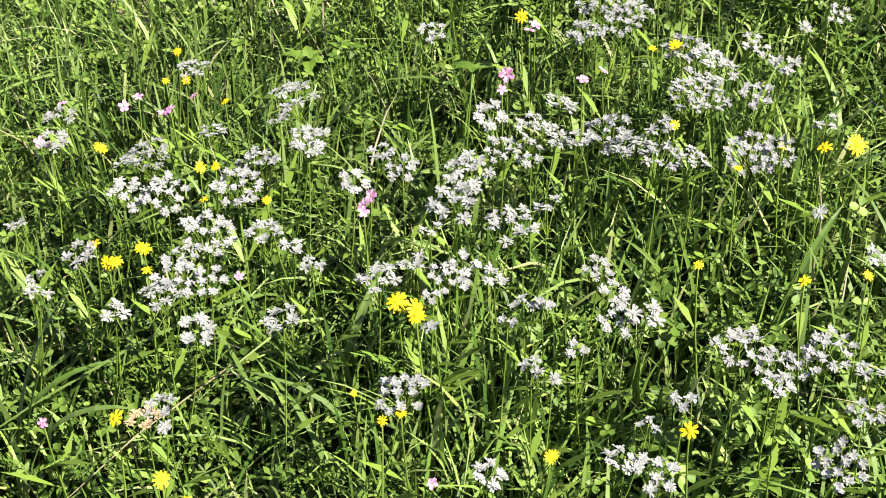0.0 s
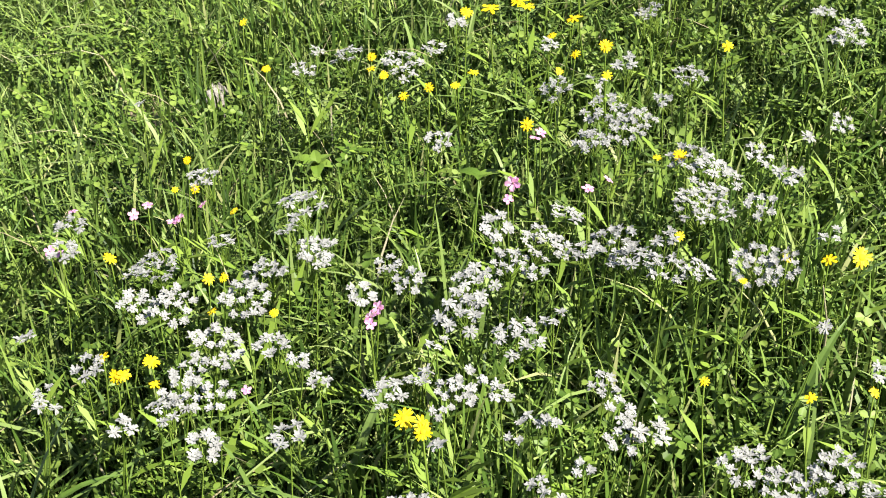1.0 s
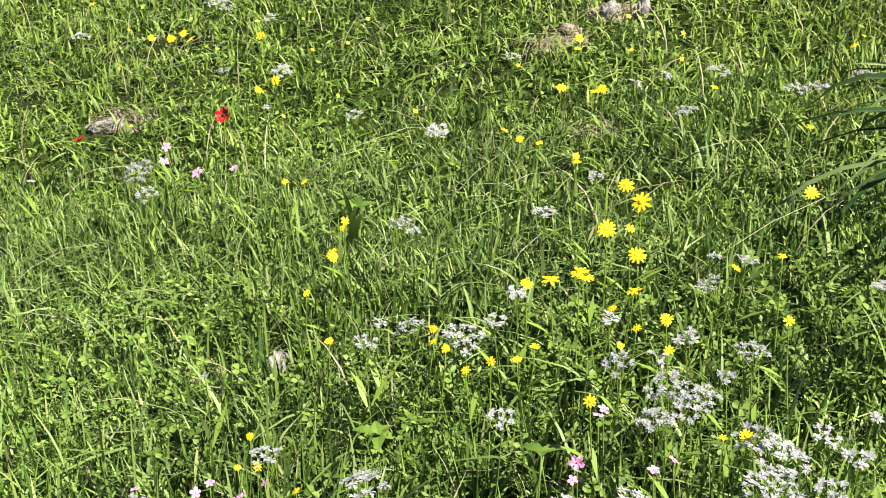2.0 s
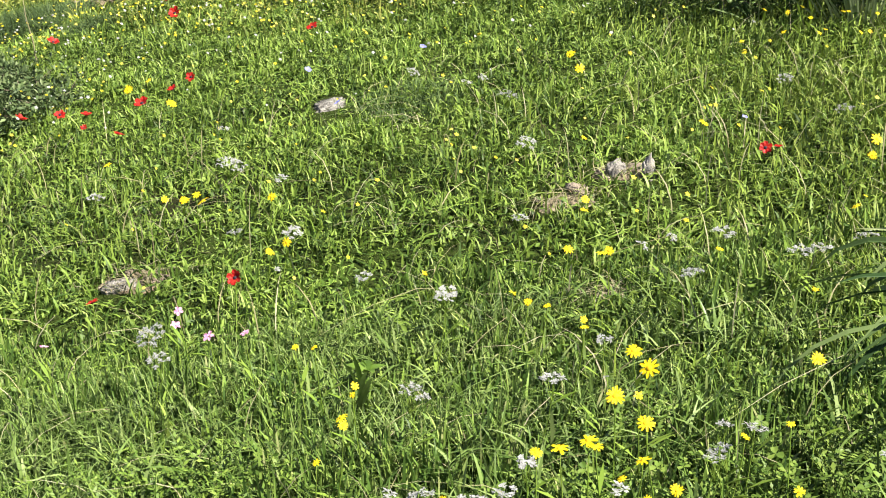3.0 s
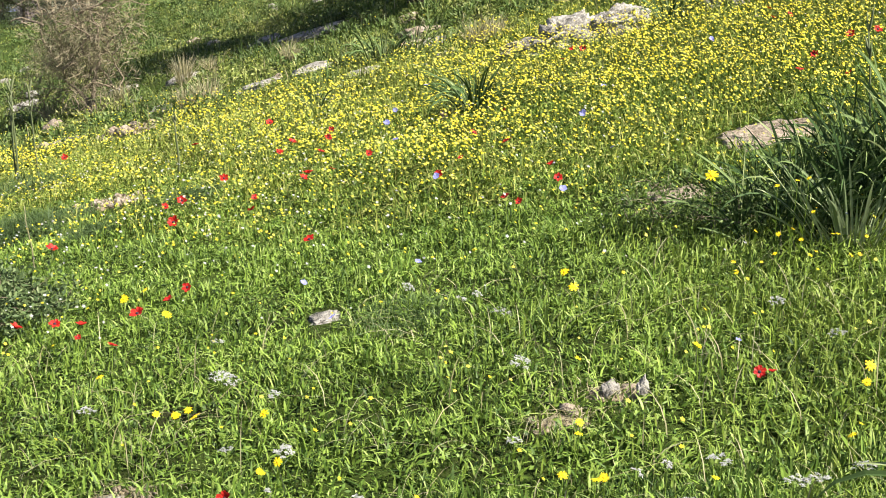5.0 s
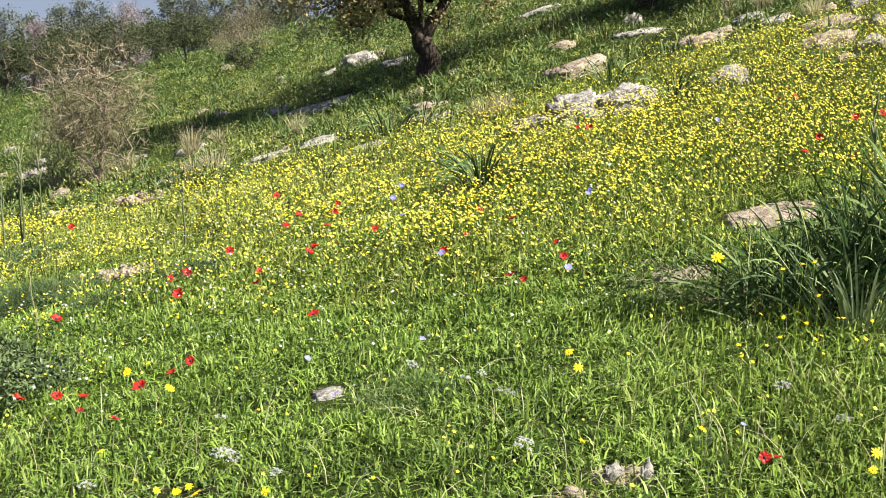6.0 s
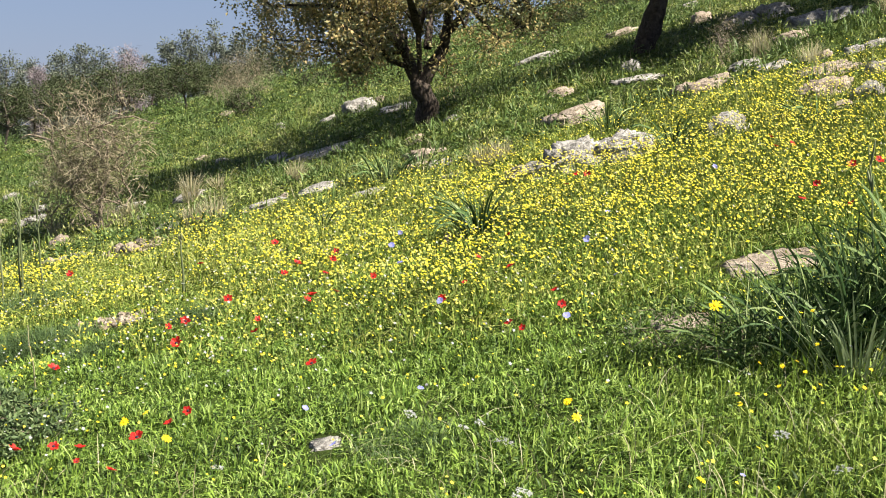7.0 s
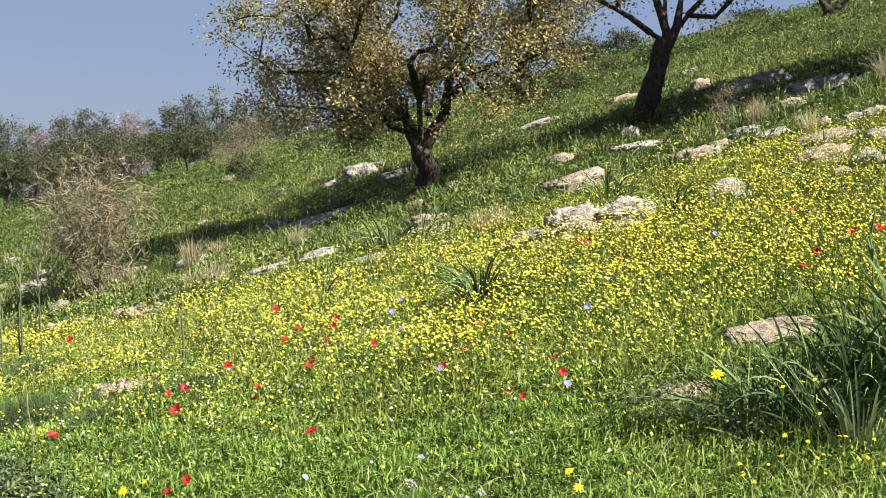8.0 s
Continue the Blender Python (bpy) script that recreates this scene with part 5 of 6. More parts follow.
blade_tuft(0.55, 2.75, 14, 0.17, 0.010, 7, "tall upright broad pale green grass blades", 0.07, 22)
blade_tuft(0.32, 1.28, 8, 0.2, 0.007, 8, "arching grass blades between the white flowers", 0.04, 30)
blade_tuft(0.42, 1.22, 8, 0.2, 0.007, 9, "arching grass blades between the white flowers", 0.04, 30)
stalk(0.57, 1.24, 0.26, 0.0022, 320, 0, STRAW, "thin pale dry stalk leaning in the grass", 22)
stalk(0.6, 1.16, 0.24, 0.002, 321, 0, STRAW, "thin pale dry stalk leaning in the grass", 22)

# ---- feathery plants, shrubs, dry tufts ----


def feather_clump(x, y, radius, height, count, seed, label):
    """A soft mound of thread-fine divided leaves."""
    r = np.random.default_rng(seed)
    a, q = r.uniform(0, 6.28, count), radius * np.sqrt(r.uniform(0, 1, count))
    cx, cy = x + q * np.cos(a), y + q * np.sin(a)
    n = count * 3
    cx, cy = np.repeat(cx, 3) + r.normal(0, 0.02, n), np.repeat(cy, 3) + r.normal(0, 0.02, n)
    size = height * r.uniform(0.4, 1.1, n) * (1 - 0.5 * np.repeat(q / radius, 3) ** 2)
    foot = tagged(new("feathery_plant"), label, "leafy plant", "feathery plants")
    foot.matrix_basis = pose(x, y, gz(x, y))
    home = foot.matrix_basis.inverted()
    # fronds, one for each sector and ring of the mound
    ring = (np.hypot(cx - x, cy - y) > 0.6 * radius).astype(int)
    sector = ((np.arctan2(cy - y, cx - x) / 6.2832 + 0.5) * 8).astype(int) % 8 + 8 * ring
    for k in range(16):
        g = sector == k
        m = int(g.sum())
        if m > 3:
            part("frond", blades("frond", cx[g], cy[g], size[g], r.uniform(0.002, 0.005, m), r.gamma(3.0, 0.4, m), 3, FEATHER, r), foot, "", home)
    return foot


for i, (fx, fy, fr, fh, fc) in enumerate(((-3.05, 9.6, 0.45, 0.26, 800), (-2.42, 7.75, 0.42, 0.2, 1100), (-1.86, 7.2, 0.17, 0.13, 420), (-1.38, 7.65, 0.19, 0.19, 520), (-0.1, 4.75, 0.2, 0.14, 300))):
    feather_clump(fx, fy, fr, fh, fc, 400 + i, "soft mound of feathery grey-green fennel leaves")


def dry_tuft(x, y, height, seed, count=260):
    r = np.random.default_rng(seed)
    a, q = r.uniform(0, 6.28, count), 0.09 * np.sqrt(r.uniform(0, 1, count)) * height / 0.4
    cx, cy = x + q * np.cos(a), y + q * np.sin(a)
    me = blades("dry_tuft", cx, cy, height * r.uniform(0.6, 1.1, count), r.uniform(0.003, 0.007, count), r.gamma(2.2, 0.2, count), 4, STRAW, r, sway=a + r.normal(0, 0.5, count))
    tagged(new("dry_grass_tuft", me), "pale straw-coloured tuft of dry grass", "grass tuft", "dry grass tufts")


for i, (dx, dy, dh) in enumerate(((-2.11, 12.5, 0.5), (-2.35, 12.7, 0.42), (-1.57, 14.5, 0.42), (-2.92, 15.7, 0.5), (-2.6, 15.6, 0.36), (0.34, 11.5, 0.42), (0.5, 11.6, 0.36), (-3.6, 15.5, 0.4), (3.3, 14.2, 0.5), (3.4, 12.6, 0.4), (4.9, 15.0, 0.6), (5.2, 15.4, 0.6), (-4.4, 15.4, 0.4))):
    dry_tuft(dx, dy, dh * 0.78, 500 + i, 170)


def grown(points, start_nodes, seed, wiggle=0.08):
    """A branching skeleton: each point, nearest first, joins the closest node already there. Gives nodes, parents."""
    r = np.random.default_rng(seed)
    nodes = [np.array(p, float) for p, _ in start_nodes]
    parents = [q for _, q in start_nodes]
    first = len(nodes) - 1
    order = np.argsort([np.linalg.norm(p - nodes[0]) for p in points])
    tips = []
    for i in order:
        p = np.asarray(points[i], float)
        arr = np.array(nodes)
        # favour nodes nearer to the trunk, so that limbs run outwards
        d = np.linalg.norm(arr - p, axis=1) + 0.3 * np.linalg.norm(arr - arr[0], axis=1)
        d[0] += 9 if first > 1 else 0
        j = int(np.argmin(d))
        gap = np.linalg.norm(p - nodes[j])
        steps = max(1, int(gap / 0.28))
        q = j
        a = nodes[j].copy()
        for s in range(1, steps + 1):
            f = s / steps
            c = a + (p - a) * f
            c[2] += 0.10 * gap * math.sin(math.pi * f)
            if s < steps:
                c += r.normal(0, wiggle * 0.28, 3)
            nodes.append(c)
            parents.append(q)
            q = len(nodes) - 1
        tips.append(q)
    return nodes, parents, tips


def branch_mesh(nodes, parents, first, r_tip, power, mat, name="branches", sides=6, top=None):
    """Tapered limbs along the skeleton; thickness by how much hangs on each node."""
    n = len(nodes)
    load = np.ones(n)
    for i in range(n - 1, -1, -1):
        if parents[i] >= 0:
            load[parents[i]] += load[i]
    rad = r_tip * load ** power
    if top:
        rad = np.minimum(rad, top)
    kids = {}
    for i, p in enumerate(parents):
        kids.setdefault(p, []).append(i)
    b = Build()
    stack = [i for i in range(n) if i >= first and (parents[i] < first)]
    while stack:
        i = stack.pop()
        line, q = ([nodes[parents[i]]] if parents[i] >= 0 else []), i
        rr = [rad[i]] if parents[i] >= 0 else []
        while True:
            line.append(nodes[q])
            rr.append(rad[q])
            ks = sorted(kids.get(q, []), key=lambda k: -load[k])
            if not ks:
                break
            stack += ks[1:]
            q = ks[0]
        if len(line) > 1:
            b.tube(line, rr, sides if rr[0] > 0.03 else 4 if rr[0] > 0.012 else 3, False)
    return b.mesh(name, mat)


def crown_points(count, centre, radii, seed, shell=0.35, low=-1.0, gaps=0.25, hollow=0.0):
    r = np.random.default_rng(seed)
    out = []
    while len(out) < count:
        p = r.normal(size=3)
        p /= np.linalg.norm(p)
        q = (shell + (1 - shell) * r.uniform()) ** 0.6
        p = p * q
        if p[2] < low or (hollow and p[2] < -0.45 and math.hypot(p[0], p[1]) < hollow):
            continue
        if noise.noise(Vector(p * 2.6 + seed)) < -gaps:
            continue
        bulge = 1 + 0.22 * noise.noise(Vector(p * 1.7 + 5 + seed))
        out.append(np.array(centre) + p * bulge * np.array(radii))
    return out


def spray(points, per, spread, r, size, ratio, mat, name, hang=0.2):
    n = len(points) * per
    pos = np.repeat(np.array(points), per, 0)
    sz = np.repeat(r.uniform(0.6, 1.25, len(points)), per)
    off = r.normal(size=(n, 3)) * spread * sz[:, None] * np.array([1, 1, 0.75])
    way = off / (np.linalg.norm(off, axis=1)[:, None] + 1e-9) + r.normal(0, 0.6, (n, 3)) - np.array([0, 0, hang])
    ln = size * r.uniform(0.6, 1.3, n)
    return leaves_mesh(name, pos + off, way, ln, ln * ratio, mat, r)


def oak(x, y, trunk, forks, centre, radii, count, per, seed, label, low=-1.0, leaf=0.06, r_trunk=0.15, gaps=0.25, spread=0.17, shell=0.35, thin_over=99.0, hang=(), shear=0.0, skirt=None, limb=0.62):
    """An evergreen oak: stout leaning trunk, limbs, leafy crown. trunk: points over the foot; forks: limbs off its top."""
    z = gz(x, y)
    foot = tagged(new("oak_tree"), label, "tree", "oak trees")
    foot.matrix_basis = pose(x, y, z - 0.04)
    b = Build()
    n = len(trunk)
    line = [(p[0], p[1], p[2]) for p in trunk]
    fine, radii_t = [], []
    for i in range(n - 1):
        for s in range(5):
            f = s / 5
            t = (i + f) / (n - 1)
            p = Vector(line[i]).lerp(Vector(line[i + 1]), f)
            fine.append(p + Vector((0.03 * math.sin(7 * t + seed), 0.03 * math.cos(5 * t), 0)))
            radii_t.append(r_trunk * (1 + 0.2 * math.exp(-t * 9) - 0.18 * t + 0.08 * math.sin(11 * t + seed)))
    fine.append(Vector(line[-1]))
    radii_t.append(r_trunk * 0.8)
    b.tube(fine, radii_t, 14)
    me = b.mesh("trunk", BARK)
    for v in me.vertices:
        p = v.co * 5
        v.co += Vector((noise.noise(p), noise.noise(p + Vector((9, 0, 0))), 0)) * r_trunk * 0.28
    part("trunk", me, foot, "rough grey-brown bark")
    for fk in forks:
        lb = Build()
        main = fk in forks[:2]
        path = ([Vector(trunk[-1]) - Vector((0, 0, 0.06))] if main else []) + [Vector(p) for p in fk]
        m = len(path)
        thick = limb if main else 0.58 * limb
        lb.tube(path, [r_trunk * thick * (1 - i / (m - 1)) ** 0.8 + 0.008 for i in range(m)], 9)
        lm = lb.mesh("limb", BARK)
        for v in lm.vertices:
            p = v.co * 7
            v.co += Vector((noise.noise(p), noise.noise(p + Vector((9, 0, 0))), 0)) * r_trunk * 0.16
        part("limb", lm, foot)
    starts = [(trunk[-1], -1)]
    for fk in forks:
        q = 0
        for p in fk:
            starts.append((p, q))
            q = len(starts) - 1
    pts = crown_points(count, centre, radii, seed, low=low, gaps=gaps, shell=shell, hollow=0.42)
    for p in pts:
        p[2] += shear * (p[0] - centre[0])
    pts = [p for i, p in enumerate(pts) if p[2] < thin_over or i % 4 == 0] + [np.array(p) for p in hang]
    if skirt:
        pts += crown_points(*skirt, seed + 1, shell=0.1, gaps=0.15)
    nodes, parents, tips = grown(pts, starts, seed)
    part("branchwork", branch_mesh(nodes, parents, 1, 0.005, 0.46, BARK, top=r_trunk * 0.24), foot, "dark crooked branches")
    r = np.random.default_rng(seed)
    part("crown", spray(pts, per, spread, r, leaf, 0.55, OAK_LEAF, "crown"), foot, "olive and ochre leaves")
    return foot


oak(-0.2, 17.35, [(0.02, 0, 0), (-0.03, 0, 0.35), (-0.08, 0.0, 0.58)], [[(-0.2, 0.0, 0.74), (-0.27, 0, 0.95), (-0.5, 0.1, 1.45), (-0.9, 0.1, 2.05), (-1.1, 0.1, 2.7)], [(0.08, 0.0, 0.78), (0.22, 0, 1.0), (0.3, -0.1, 1.55), (0.5, 0, 2.3), (0.5, 0.1, 3.0)], [(0.02, 0.2, 1.0), (0.1, 0.6, 1.9)],
    [(-0.3, -0.1, 1.0), (-0.7, -0.3, 1.4), (-1.1, -0.4, 1.5), (-1.5, -0.4, 1.5)], [(0.2, -0.1, 1.1), (0.55, -0.3, 1.5), (1.05, -0.3, 1.68), (1.8, -0.3, 1.9)], [(-0.3, 0.2, 1.1), (-0.75, 0.5, 1.7), (-1.6, 0.6, 2.2)], [(-0.1, -0.3, 1.2), (-0.2, -0.9, 1.6), (-0.3, -1.6, 1.5)]],
    (0.12, 0.0, 2.26), (2.5, 2.3, 1.75), 850, 92, 5, "spreading oak with ochre and olive leaves and a forked trunk", -0.92, leaf=0.047, r_trunk=0.145, gaps=0.05, spread=0.12, shell=0.25, thin_over=3.0, shear=0.18, skirt=(110, (-1.1, -0.2, 1.22), (1.2, 1.0, 0.5)))
oak(2.73, 18.4, [(0, 0, 0), (0.08, 0, 0.5), (0.18, 0, 0.86), (0.28, 0, 1.04)], [[(0.27, 0, 1.2), (0.15, 0.1, 1.65), (0.1, 0.1, 2.2), (-0.3, 0.1, 2.8)], [(0.42, 0.0, 1.27), (0.47, 0, 1.65), (0.52, 0.1, 2.3)], [(0.58, 0.1, 1.42), (0.8, 0.15, 1.66), (1.3, 0.2, 2.1)], [(0.06, -0.05, 1.17), (-0.22, -0.1, 1.38), (-0.4, -0.1, 1.47), (-0.8, -0.2, 1.68), (-1.2, -0.1, 1.8)], [(0.3, 0.2, 1.3), (0.3, 0.4, 2.0)]],
    (0.25, 0.1, 3.1), (2.3, 2.2, 1.6), 380, 80, 11, "oak with a dark leaning trunk and open branches", -0.78, gaps=0.1, r_trunk=0.14, leaf=0.048, limb=0.46, hang=[(-0.9, -0.2, 1.62), (-1.15, -0.1, 1.7), (-1.05, 0, 1.5), (-0.75, 0, 1.75), (-1.3, 0.1, 1.8), (-0.6, 0.1, 1.6), (-1.2, 0.0, 1.4), (0.95, 0.1, 1.4), (1.1, 0.2, 1.55), (0.7, 0.3, 1.5)])
oak(10.1, 35.8, [(0, 0, -0.1), (0.0, 0, 0.1), (0.02, 0, 0.22)], [[(-0.2, 0, 0.4), (-0.32, 0, 0.7), (-0.8, 0, 1.6)], [(0.3, 0, 0.3), (0.55, 0, 0.55), (1.1, 0, 1.5)], [(0.1, 0.2, 0.8), (0.1, 0.3, 1.8)]],
    (0, 0, 2.9), (2.6, 2.4, 1.7), 160, 60, 17, "oak on the crest of the hill with a low fork", -0.75, leaf=0.09, r_trunk=0.17, spread=0.24)
oak(7.6, 17.0, [(0, 0, 0), (0.05, 0, 0.5), (0.0, 0, 1.1)], [[(-0.5, 0, 1.6), (-1.0, 0, 2.2)], [(0.5, 0, 1.7), (1.1, 0, 2.3)]],
    (0, 0, 3.0), (2.7, 2.6, 1.7), 260, 110, 23, "oak higher up the slope that shades the rocks", -0.8, leaf=0.12, spread=0.26)


def far_tree(x, y, height, width, seed, leaf_mat, clumps, per, leaf, label, name="pine_tree", trunk_share=0.3, sink=0.0, taper=0.0):
    """A tree far off: trunk, branches and a crown of leafy clumps, narrower above where taper is given."""
    z = gz(x, y) - sink
    foot = tagged(new(name), label, "tree" if "tree" in name else "bush", "trees beyond the slope")
    foot.matrix_basis = pose(x, y, z)
    b = Build()
    t = height * trunk_share
    lean = 0.12 * width * math.sin(seed * 2.3)
    b.tube([(0, 0, -0.3), (0.4 * lean, 0, t * 0.5), (lean, 0.05, t * 1.2), (0, 0, height * 0.8)], [height * 0.03, height * 0.024, height * 0.02, height * 0.005], 7)
    part("trunk", b.mesh("trunk", TWIG), foot)
    pts = crown_points(clumps, (0, 0, t + (height - t) * 0.5), (width / 2, width / 2, (height - t) * 0.52), seed, 0.3, gaps=0.12)
    for p in pts:
        up = (p[2] - t) / max(height - t, 0.1)
        p[:2] *= 1 - taper * np.clip(up, 0, 1)
    nodes, parents, tips = grown(pts, [((lean, 0, t), -1), ((0.1, 0, t + 0.25 * (height - t)), 0)], seed)
    part("branchwork", branch_mesh(nodes, parents, 1, 0.012, 0.4, PURPLE_TWIG if leaf_mat is PURPLE_TWIG else TWIG, sides=4, top=height * 0.022), foot)
    r = np.random.default_rng(seed)
    part("crown", spray(pts, per, width * 0.06, r, leaf, 0.06 if leaf_mat is PURPLE_TWIG else 0.4, leaf_mat, "crown"), foot)
    return foot


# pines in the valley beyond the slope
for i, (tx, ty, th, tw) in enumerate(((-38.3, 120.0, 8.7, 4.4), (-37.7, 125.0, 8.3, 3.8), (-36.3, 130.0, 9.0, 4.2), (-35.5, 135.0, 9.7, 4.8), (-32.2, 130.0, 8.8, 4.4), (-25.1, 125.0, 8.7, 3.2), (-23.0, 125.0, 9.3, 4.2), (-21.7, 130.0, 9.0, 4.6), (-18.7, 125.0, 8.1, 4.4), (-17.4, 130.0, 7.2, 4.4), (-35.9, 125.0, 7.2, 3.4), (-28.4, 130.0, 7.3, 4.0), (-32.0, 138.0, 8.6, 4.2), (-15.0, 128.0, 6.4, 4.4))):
    far_tree(tx, ty, th * 1.1, tw, 600 + i, HAZED_PINE_LEAF, 110, 52, 0.26, "distant grey-green pine with a ragged crown, paled by haze in its colour", "pine_tree", 0.12, 0.3, 0.45)
for i, (tx, ty, th, tw) in enumerate(((-26.7, 116.0, 8.1, 4.2), (-35.0, 118.0, 7.8, 2.2))):
    far_tree(tx, ty, th, tw, 620 + i, PURPLE_TWIG, 130, 40, 0.5, "distant leafless purplish-grey tree", "bare_tree", 0.2, 0.3, 0.2)
# olives and bushes along the crest
for i, (tx, ty, th, tw) in enumerate(((-11.3, 47.0, 1.8, 2.3), (-8.8, 47.0, 1.35, 1.5), (-14.7, 49.0, 1.8, 2.2), (-15.5, 48.0, 2.0, 2.0), (-14.7, 53.0, 2.0, 1.8), (-12.0, 56.0, 1.6, 1.8), (-12.6, 49.0, 1.4, 1.5))):
    far_tree(tx, ty, th * 1.12, tw * 1.15, 640 + i, OLIVE_LEAF, 84, 70, 0.08, "small dark grey-green olive tree with a bent trunk", "olive_tree", 0.34)
for i, (tx, ty, th, tw) in enumerate(((-9.9, 60.0, 1.5, 2.0), (-7.6, 60.0, 1.2, 2.2), (-6.0, 60.0, 0.9, 2.0), (-8.4, 57.0, 1.0, 1.9), (-11.7, 58.0, 1.2, 1.8), (5.5, 52.0, 0.9, 1.7), (6.8, 52.0, 1.0, 1.7), (4.9, 52.0, 0.7, 1.3), (11.3, 50.0, 0.5, 1.4))):
    far_tree(tx, ty, th * 1.1, tw, 660 + i, OLIVE_LEAF, 84, 56, 0.08, "low dark green bush along the crest", "bush", 0.05, 0.15)
for i, (tx, ty, th, tw) in enumerate(((-4.7, 32, 0.7, 1.1), (-3.4, 36, 0.5, 1.0), (3.1, 33, 0.45, 0.9), (4.5, 35, 0.5, 1.0), (5.6, 36, 0.5, 1.1))):
    far_tree(tx, ty, th, tw, 700 + i, OLIVE_LEAF, 50, 50, 0.05, "low olive-green bush dotted on the slope", "bush", 0.1, 0.1)


def bare_shrub(x, y, height, width, seed, label, mat=None, count=170, twigs=9, name="dry_shrub", tip=0.0032, limbs=(), middle=0.58, half=0.46):
    """A leafless thorny shrub: crooked stems, dense fine twigs."""
    foot = tagged(new(name), label, "shrub", "shrubs")
    foot.matrix_basis = pose(x, y, gz(x, y) - 0.03)
    pts = crown_points(count, (-0.05 * width, 0, height * middle), (width / 2, width / 2, height * half), seed, 0.2, gaps=0.4)
    nodes, parents, tips = grown(pts, [((0, 0, 0), -1), ((-0.03 * width, 0, height * 0.2), 0)], seed, 0.25)
    part("stemwork", branch_mesh([np.zeros(3)] + nodes, [-1] + [p + 1 for p in parents], 1, tip, 0.42, GREY_BARK), foot, "grey crooked stems")
    r = np.random.default_rng(seed)
    for line in limbs:
        b = Build()
        fine = [Vector(line[0])]
        for p, q in zip(line[:-1], line[1:]):
            fine += [Vector(p).lerp(Vector(q), f) + Vector((r.normal(0, 0.012), r.normal(0, 0.02), r.normal(0, 0.012))) for f in (0.33, 0.67, 1.0)]
        m = len(fine) - 1
        b.tube(fine, [0.004 + (0.03 if line[0][2] == 0 else 0.014) * (1 - i / m) for i in range(m + 1)], 7)
        part("stem", b.mesh("stem", GREY_BARK), foot)
    tagged(part("brush", spray(pts, twigs, height * 0.07, r, height * 0.085, 0.06, mat or BARE_TWIG, "brush", 0.0), foot), "fine tan twigs", kind="stuff")
    return foot


bare_shrub(-3.86, 15.25, 1.55, 1.2, 31, "bare thorny shrub of tan and grey twigs", count=170, twigs=20, limbs=(
    [(0, 0, 0), (-0.08, 0, 0.16), (-0.22, -0.05, 0.36), (-0.4, -0.1, 0.5)], [(0.02, 0, 0), (0.0, -0.05, 0.2), (0.06, -0.1, 0.42), (0.13, -0.1, 0.7), (0.12, -0.1, 0.98), (-0.02, 0, 1.2), (-0.22, 0, 1.36)],
    [(-0.1, 0, 1.12), (0.15, -0.1, 1.24), (0.42, -0.15, 1.3), (0.74, -0.15, 1.2)], [(-0.3, 0, 0.45), (-0.52, 0, 0.85), (-0.5, 0, 1.16), (-0.76, 0, 1.42)], [(0.1, 0, 0.75), (-0.15, 0, 1.08), (-0.26, 0, 1.52)], [(-0.35, 0, 0.5), (-0.3, -0.1, 0.9), (-0.05, -0.1, 1.05), (0.2, -0.1, 1.02)], [(-0.5, 0, 1.0), (-0.72, 0, 1.1), (-0.9, 0, 1.02)]))
bare_shrub(-4.02, 15.3, 1.0, 1.0, 38, "dense tangle of fine olive and tan twigs", OLIVE_TWIG, 130, 44, middle=0.72, half=0.34)
bare_shrub(-5.7, 40.0, 1.45, 1.7, 35, "leafless shrub of pale tan twigs near the crest", count=120, twigs=30)
bare_shrub(-6.1, 38.0, 0.9, 1.0, 36, "leafless shrub of pale tan twigs near the crest", count=90, twigs=30)
bare_shrub(9.2, 46.0, 0.75, 1.7, 37, "leafless shrub of pale tan twigs near the crest", count=90, twigs=30)
bare_shrub(-4.5, 15.6, 0.7, 0.8, 32, "low dry thorny shrub of tan twigs", count=80, twigs=22)
bare_shrub(-3.7, 14.6, 0.45, 0.6, 33, "low dry thorny shrub of tan twigs", count=60, twigs=22)


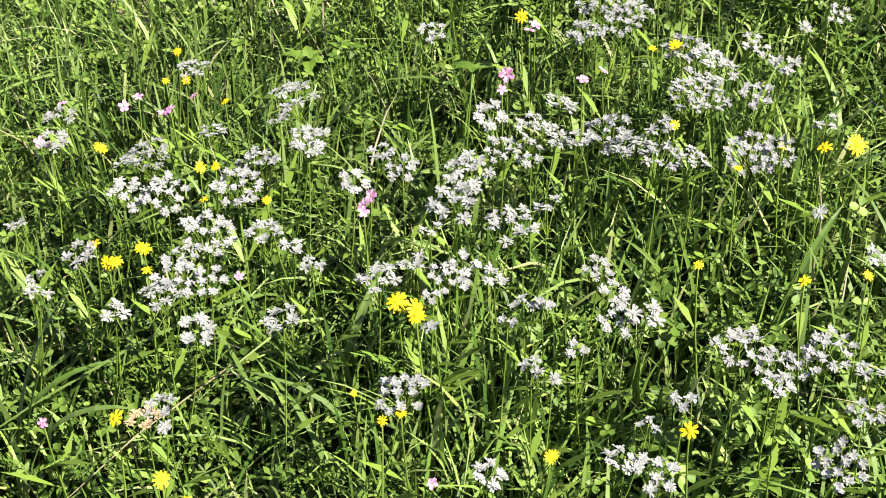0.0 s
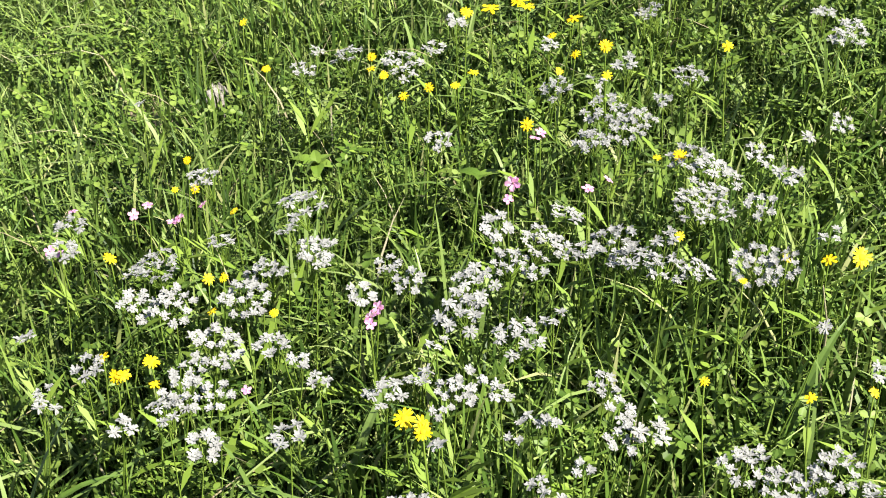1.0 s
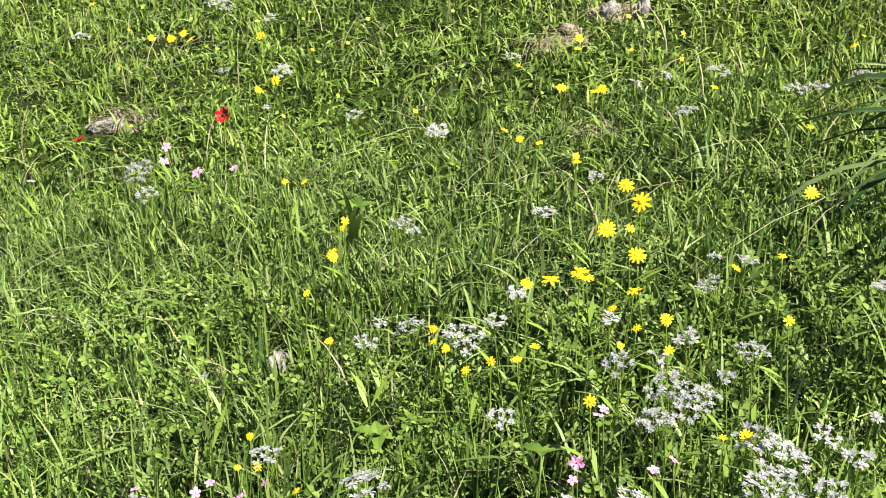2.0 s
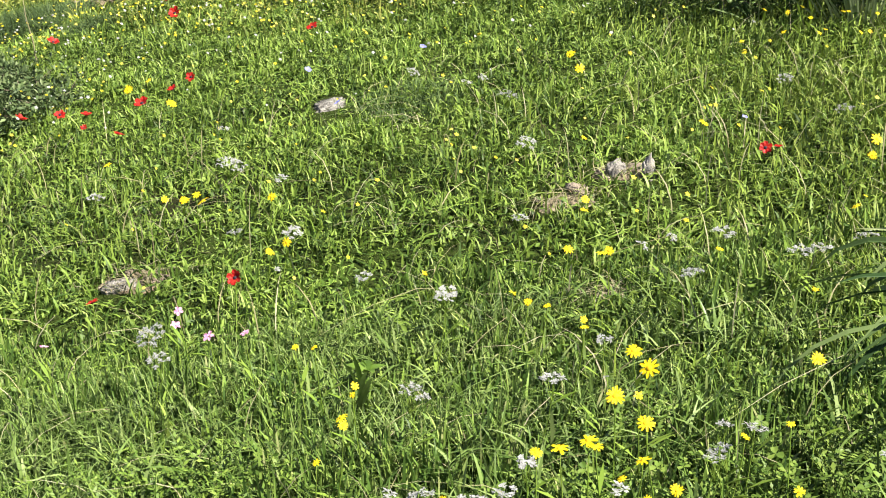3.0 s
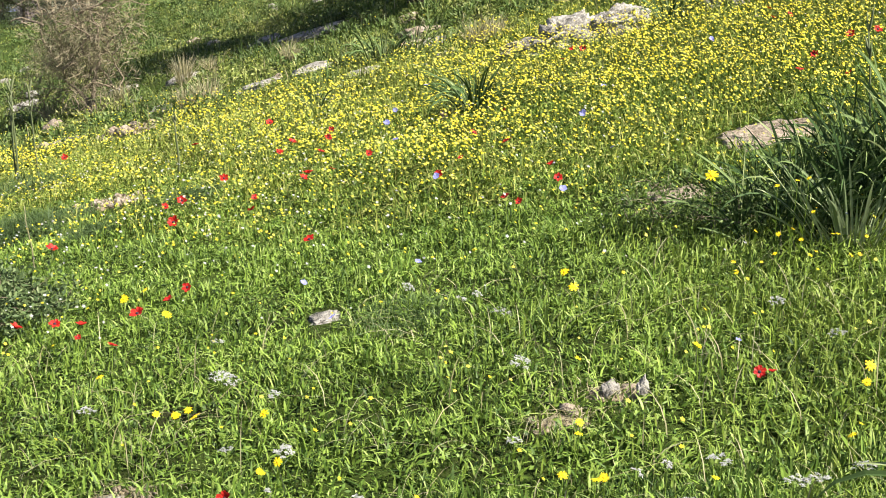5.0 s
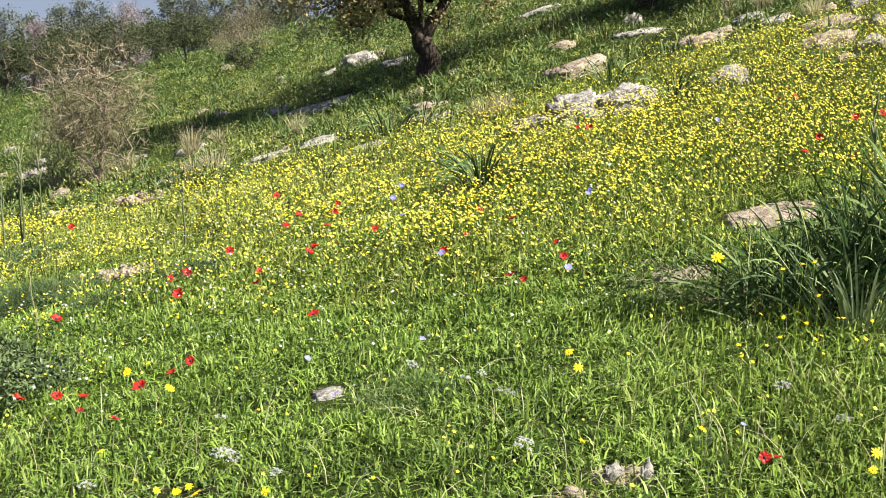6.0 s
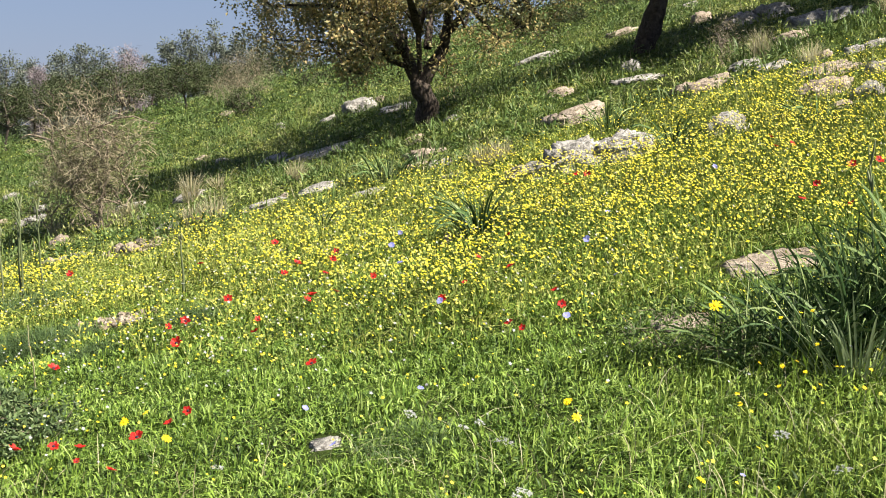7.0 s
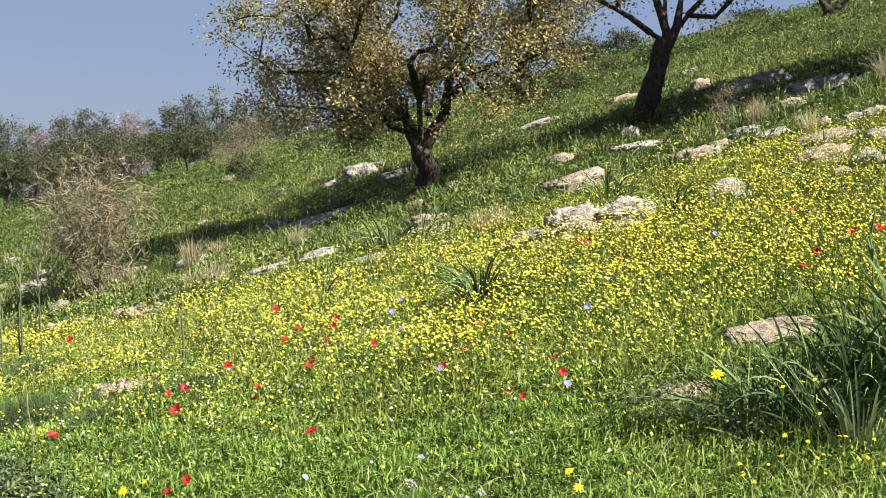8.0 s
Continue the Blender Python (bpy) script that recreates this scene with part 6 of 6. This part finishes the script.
def dwarf_shrub(x, y, height, width, seed, label, mat=None, per=32, leaf=0.03, clumps=90):
    foot = tagged(new("dwarf_shrub"), label, "shrub", "shrubs")
    foot.matrix_basis = pose(x, y, gz(x, y) - 0.02)
    pts = crown_points(clumps, (0, 0, height * 0.5), (width / 2, width / 2, height * 0.5), seed, 0.2, gaps=0.5)
    nodes, parents, tips = grown(pts, [((0, 0, 0), -1), ((0, 0, 0.04), 0)], seed, 0.2)
    part("stemwork", branch_mesh([np.zeros(3)] + nodes, [-1] + [p + 1 for p in parents], 1, 0.0012, 0.4, GREY_BARK), foot)
    r = np.random.default_rng(seed)
    part("foliage", spray(pts, per, height * 0.12, r, leaf, 0.4, mat or GREY_LEAF, "foliage", -0.3), foot)


dwarf_shrub(-1.75, 5.4, 0.28, 0.5, 41, "low grey-green woody shrub with small leaves")
dwarf_shrub(0.92, 5.35, 0.26, 0.5, 43, "loose wiry herb of thin dark green sprays", TUSSOCK, 15, 0.02, 90)
dwarf_shrub(1.1, 5.15, 0.2, 0.36, 44, "loose wiry herb of thin dark green sprays", TUSSOCK, 15, 0.02, 70)
dwarf_shrub(-1.95, 5.7, 0.24, 0.4, 42, "low grey-green woody shrub with small leaves")

bare_shrub(2.84, 13.8, 0.7, 0.2, 34, "dry brown seed stalk of last year with short side twigs", count=46, twigs=16, name="seed_stalk")

# small daisies that rise through the front of the big clump: x, y, height of the head
for i, (fx, fy, fz) in enumerate([(1.25, 4.66, 0.822), (1.29, 4.66, 0.833), (1.18, 4.66, 0.807), (1.31, 4.66, 0.704), (1.11, 4.66, 0.638), (1.19, 4.66, 0.627), (1.24, 4.66, 0.642), (1.27, 4.66, 0.605), (1.38, 4.66, 0.625), (1.4, 4.66, 0.625), (1.5, 4.66, 0.613), (1.26, 4.5, 0.583), (1.28, 4.5, 0.594), (1.0, 4.5, 0.565), (1.14, 4.5, 0.59), (1.4, 4.5, 0.522), (1.43, 4.5, 0.524), (1.01, 4.5, 0.514)]):
    p, d = DAISIES[i % 4]
    flower("yellow_daisy", fx, fy, max(0.08, fz - gz(fx, fy)), 0.0095, "small yellow wild daisy rising through the strap leaves", "wildflower", "yellow daisies", [("petals", p), ("disc", d)], 32, 0.001, 2)
p, d = DAISIES[1]
flower("yellow_daisy", 1.03, 5.05, 0.27, 0.027, "large bright yellow daisy standing before the strap leaves", "wildflower", "yellow daisies", [("petals", p), ("disc", d)], 20, 0.0016, 2)
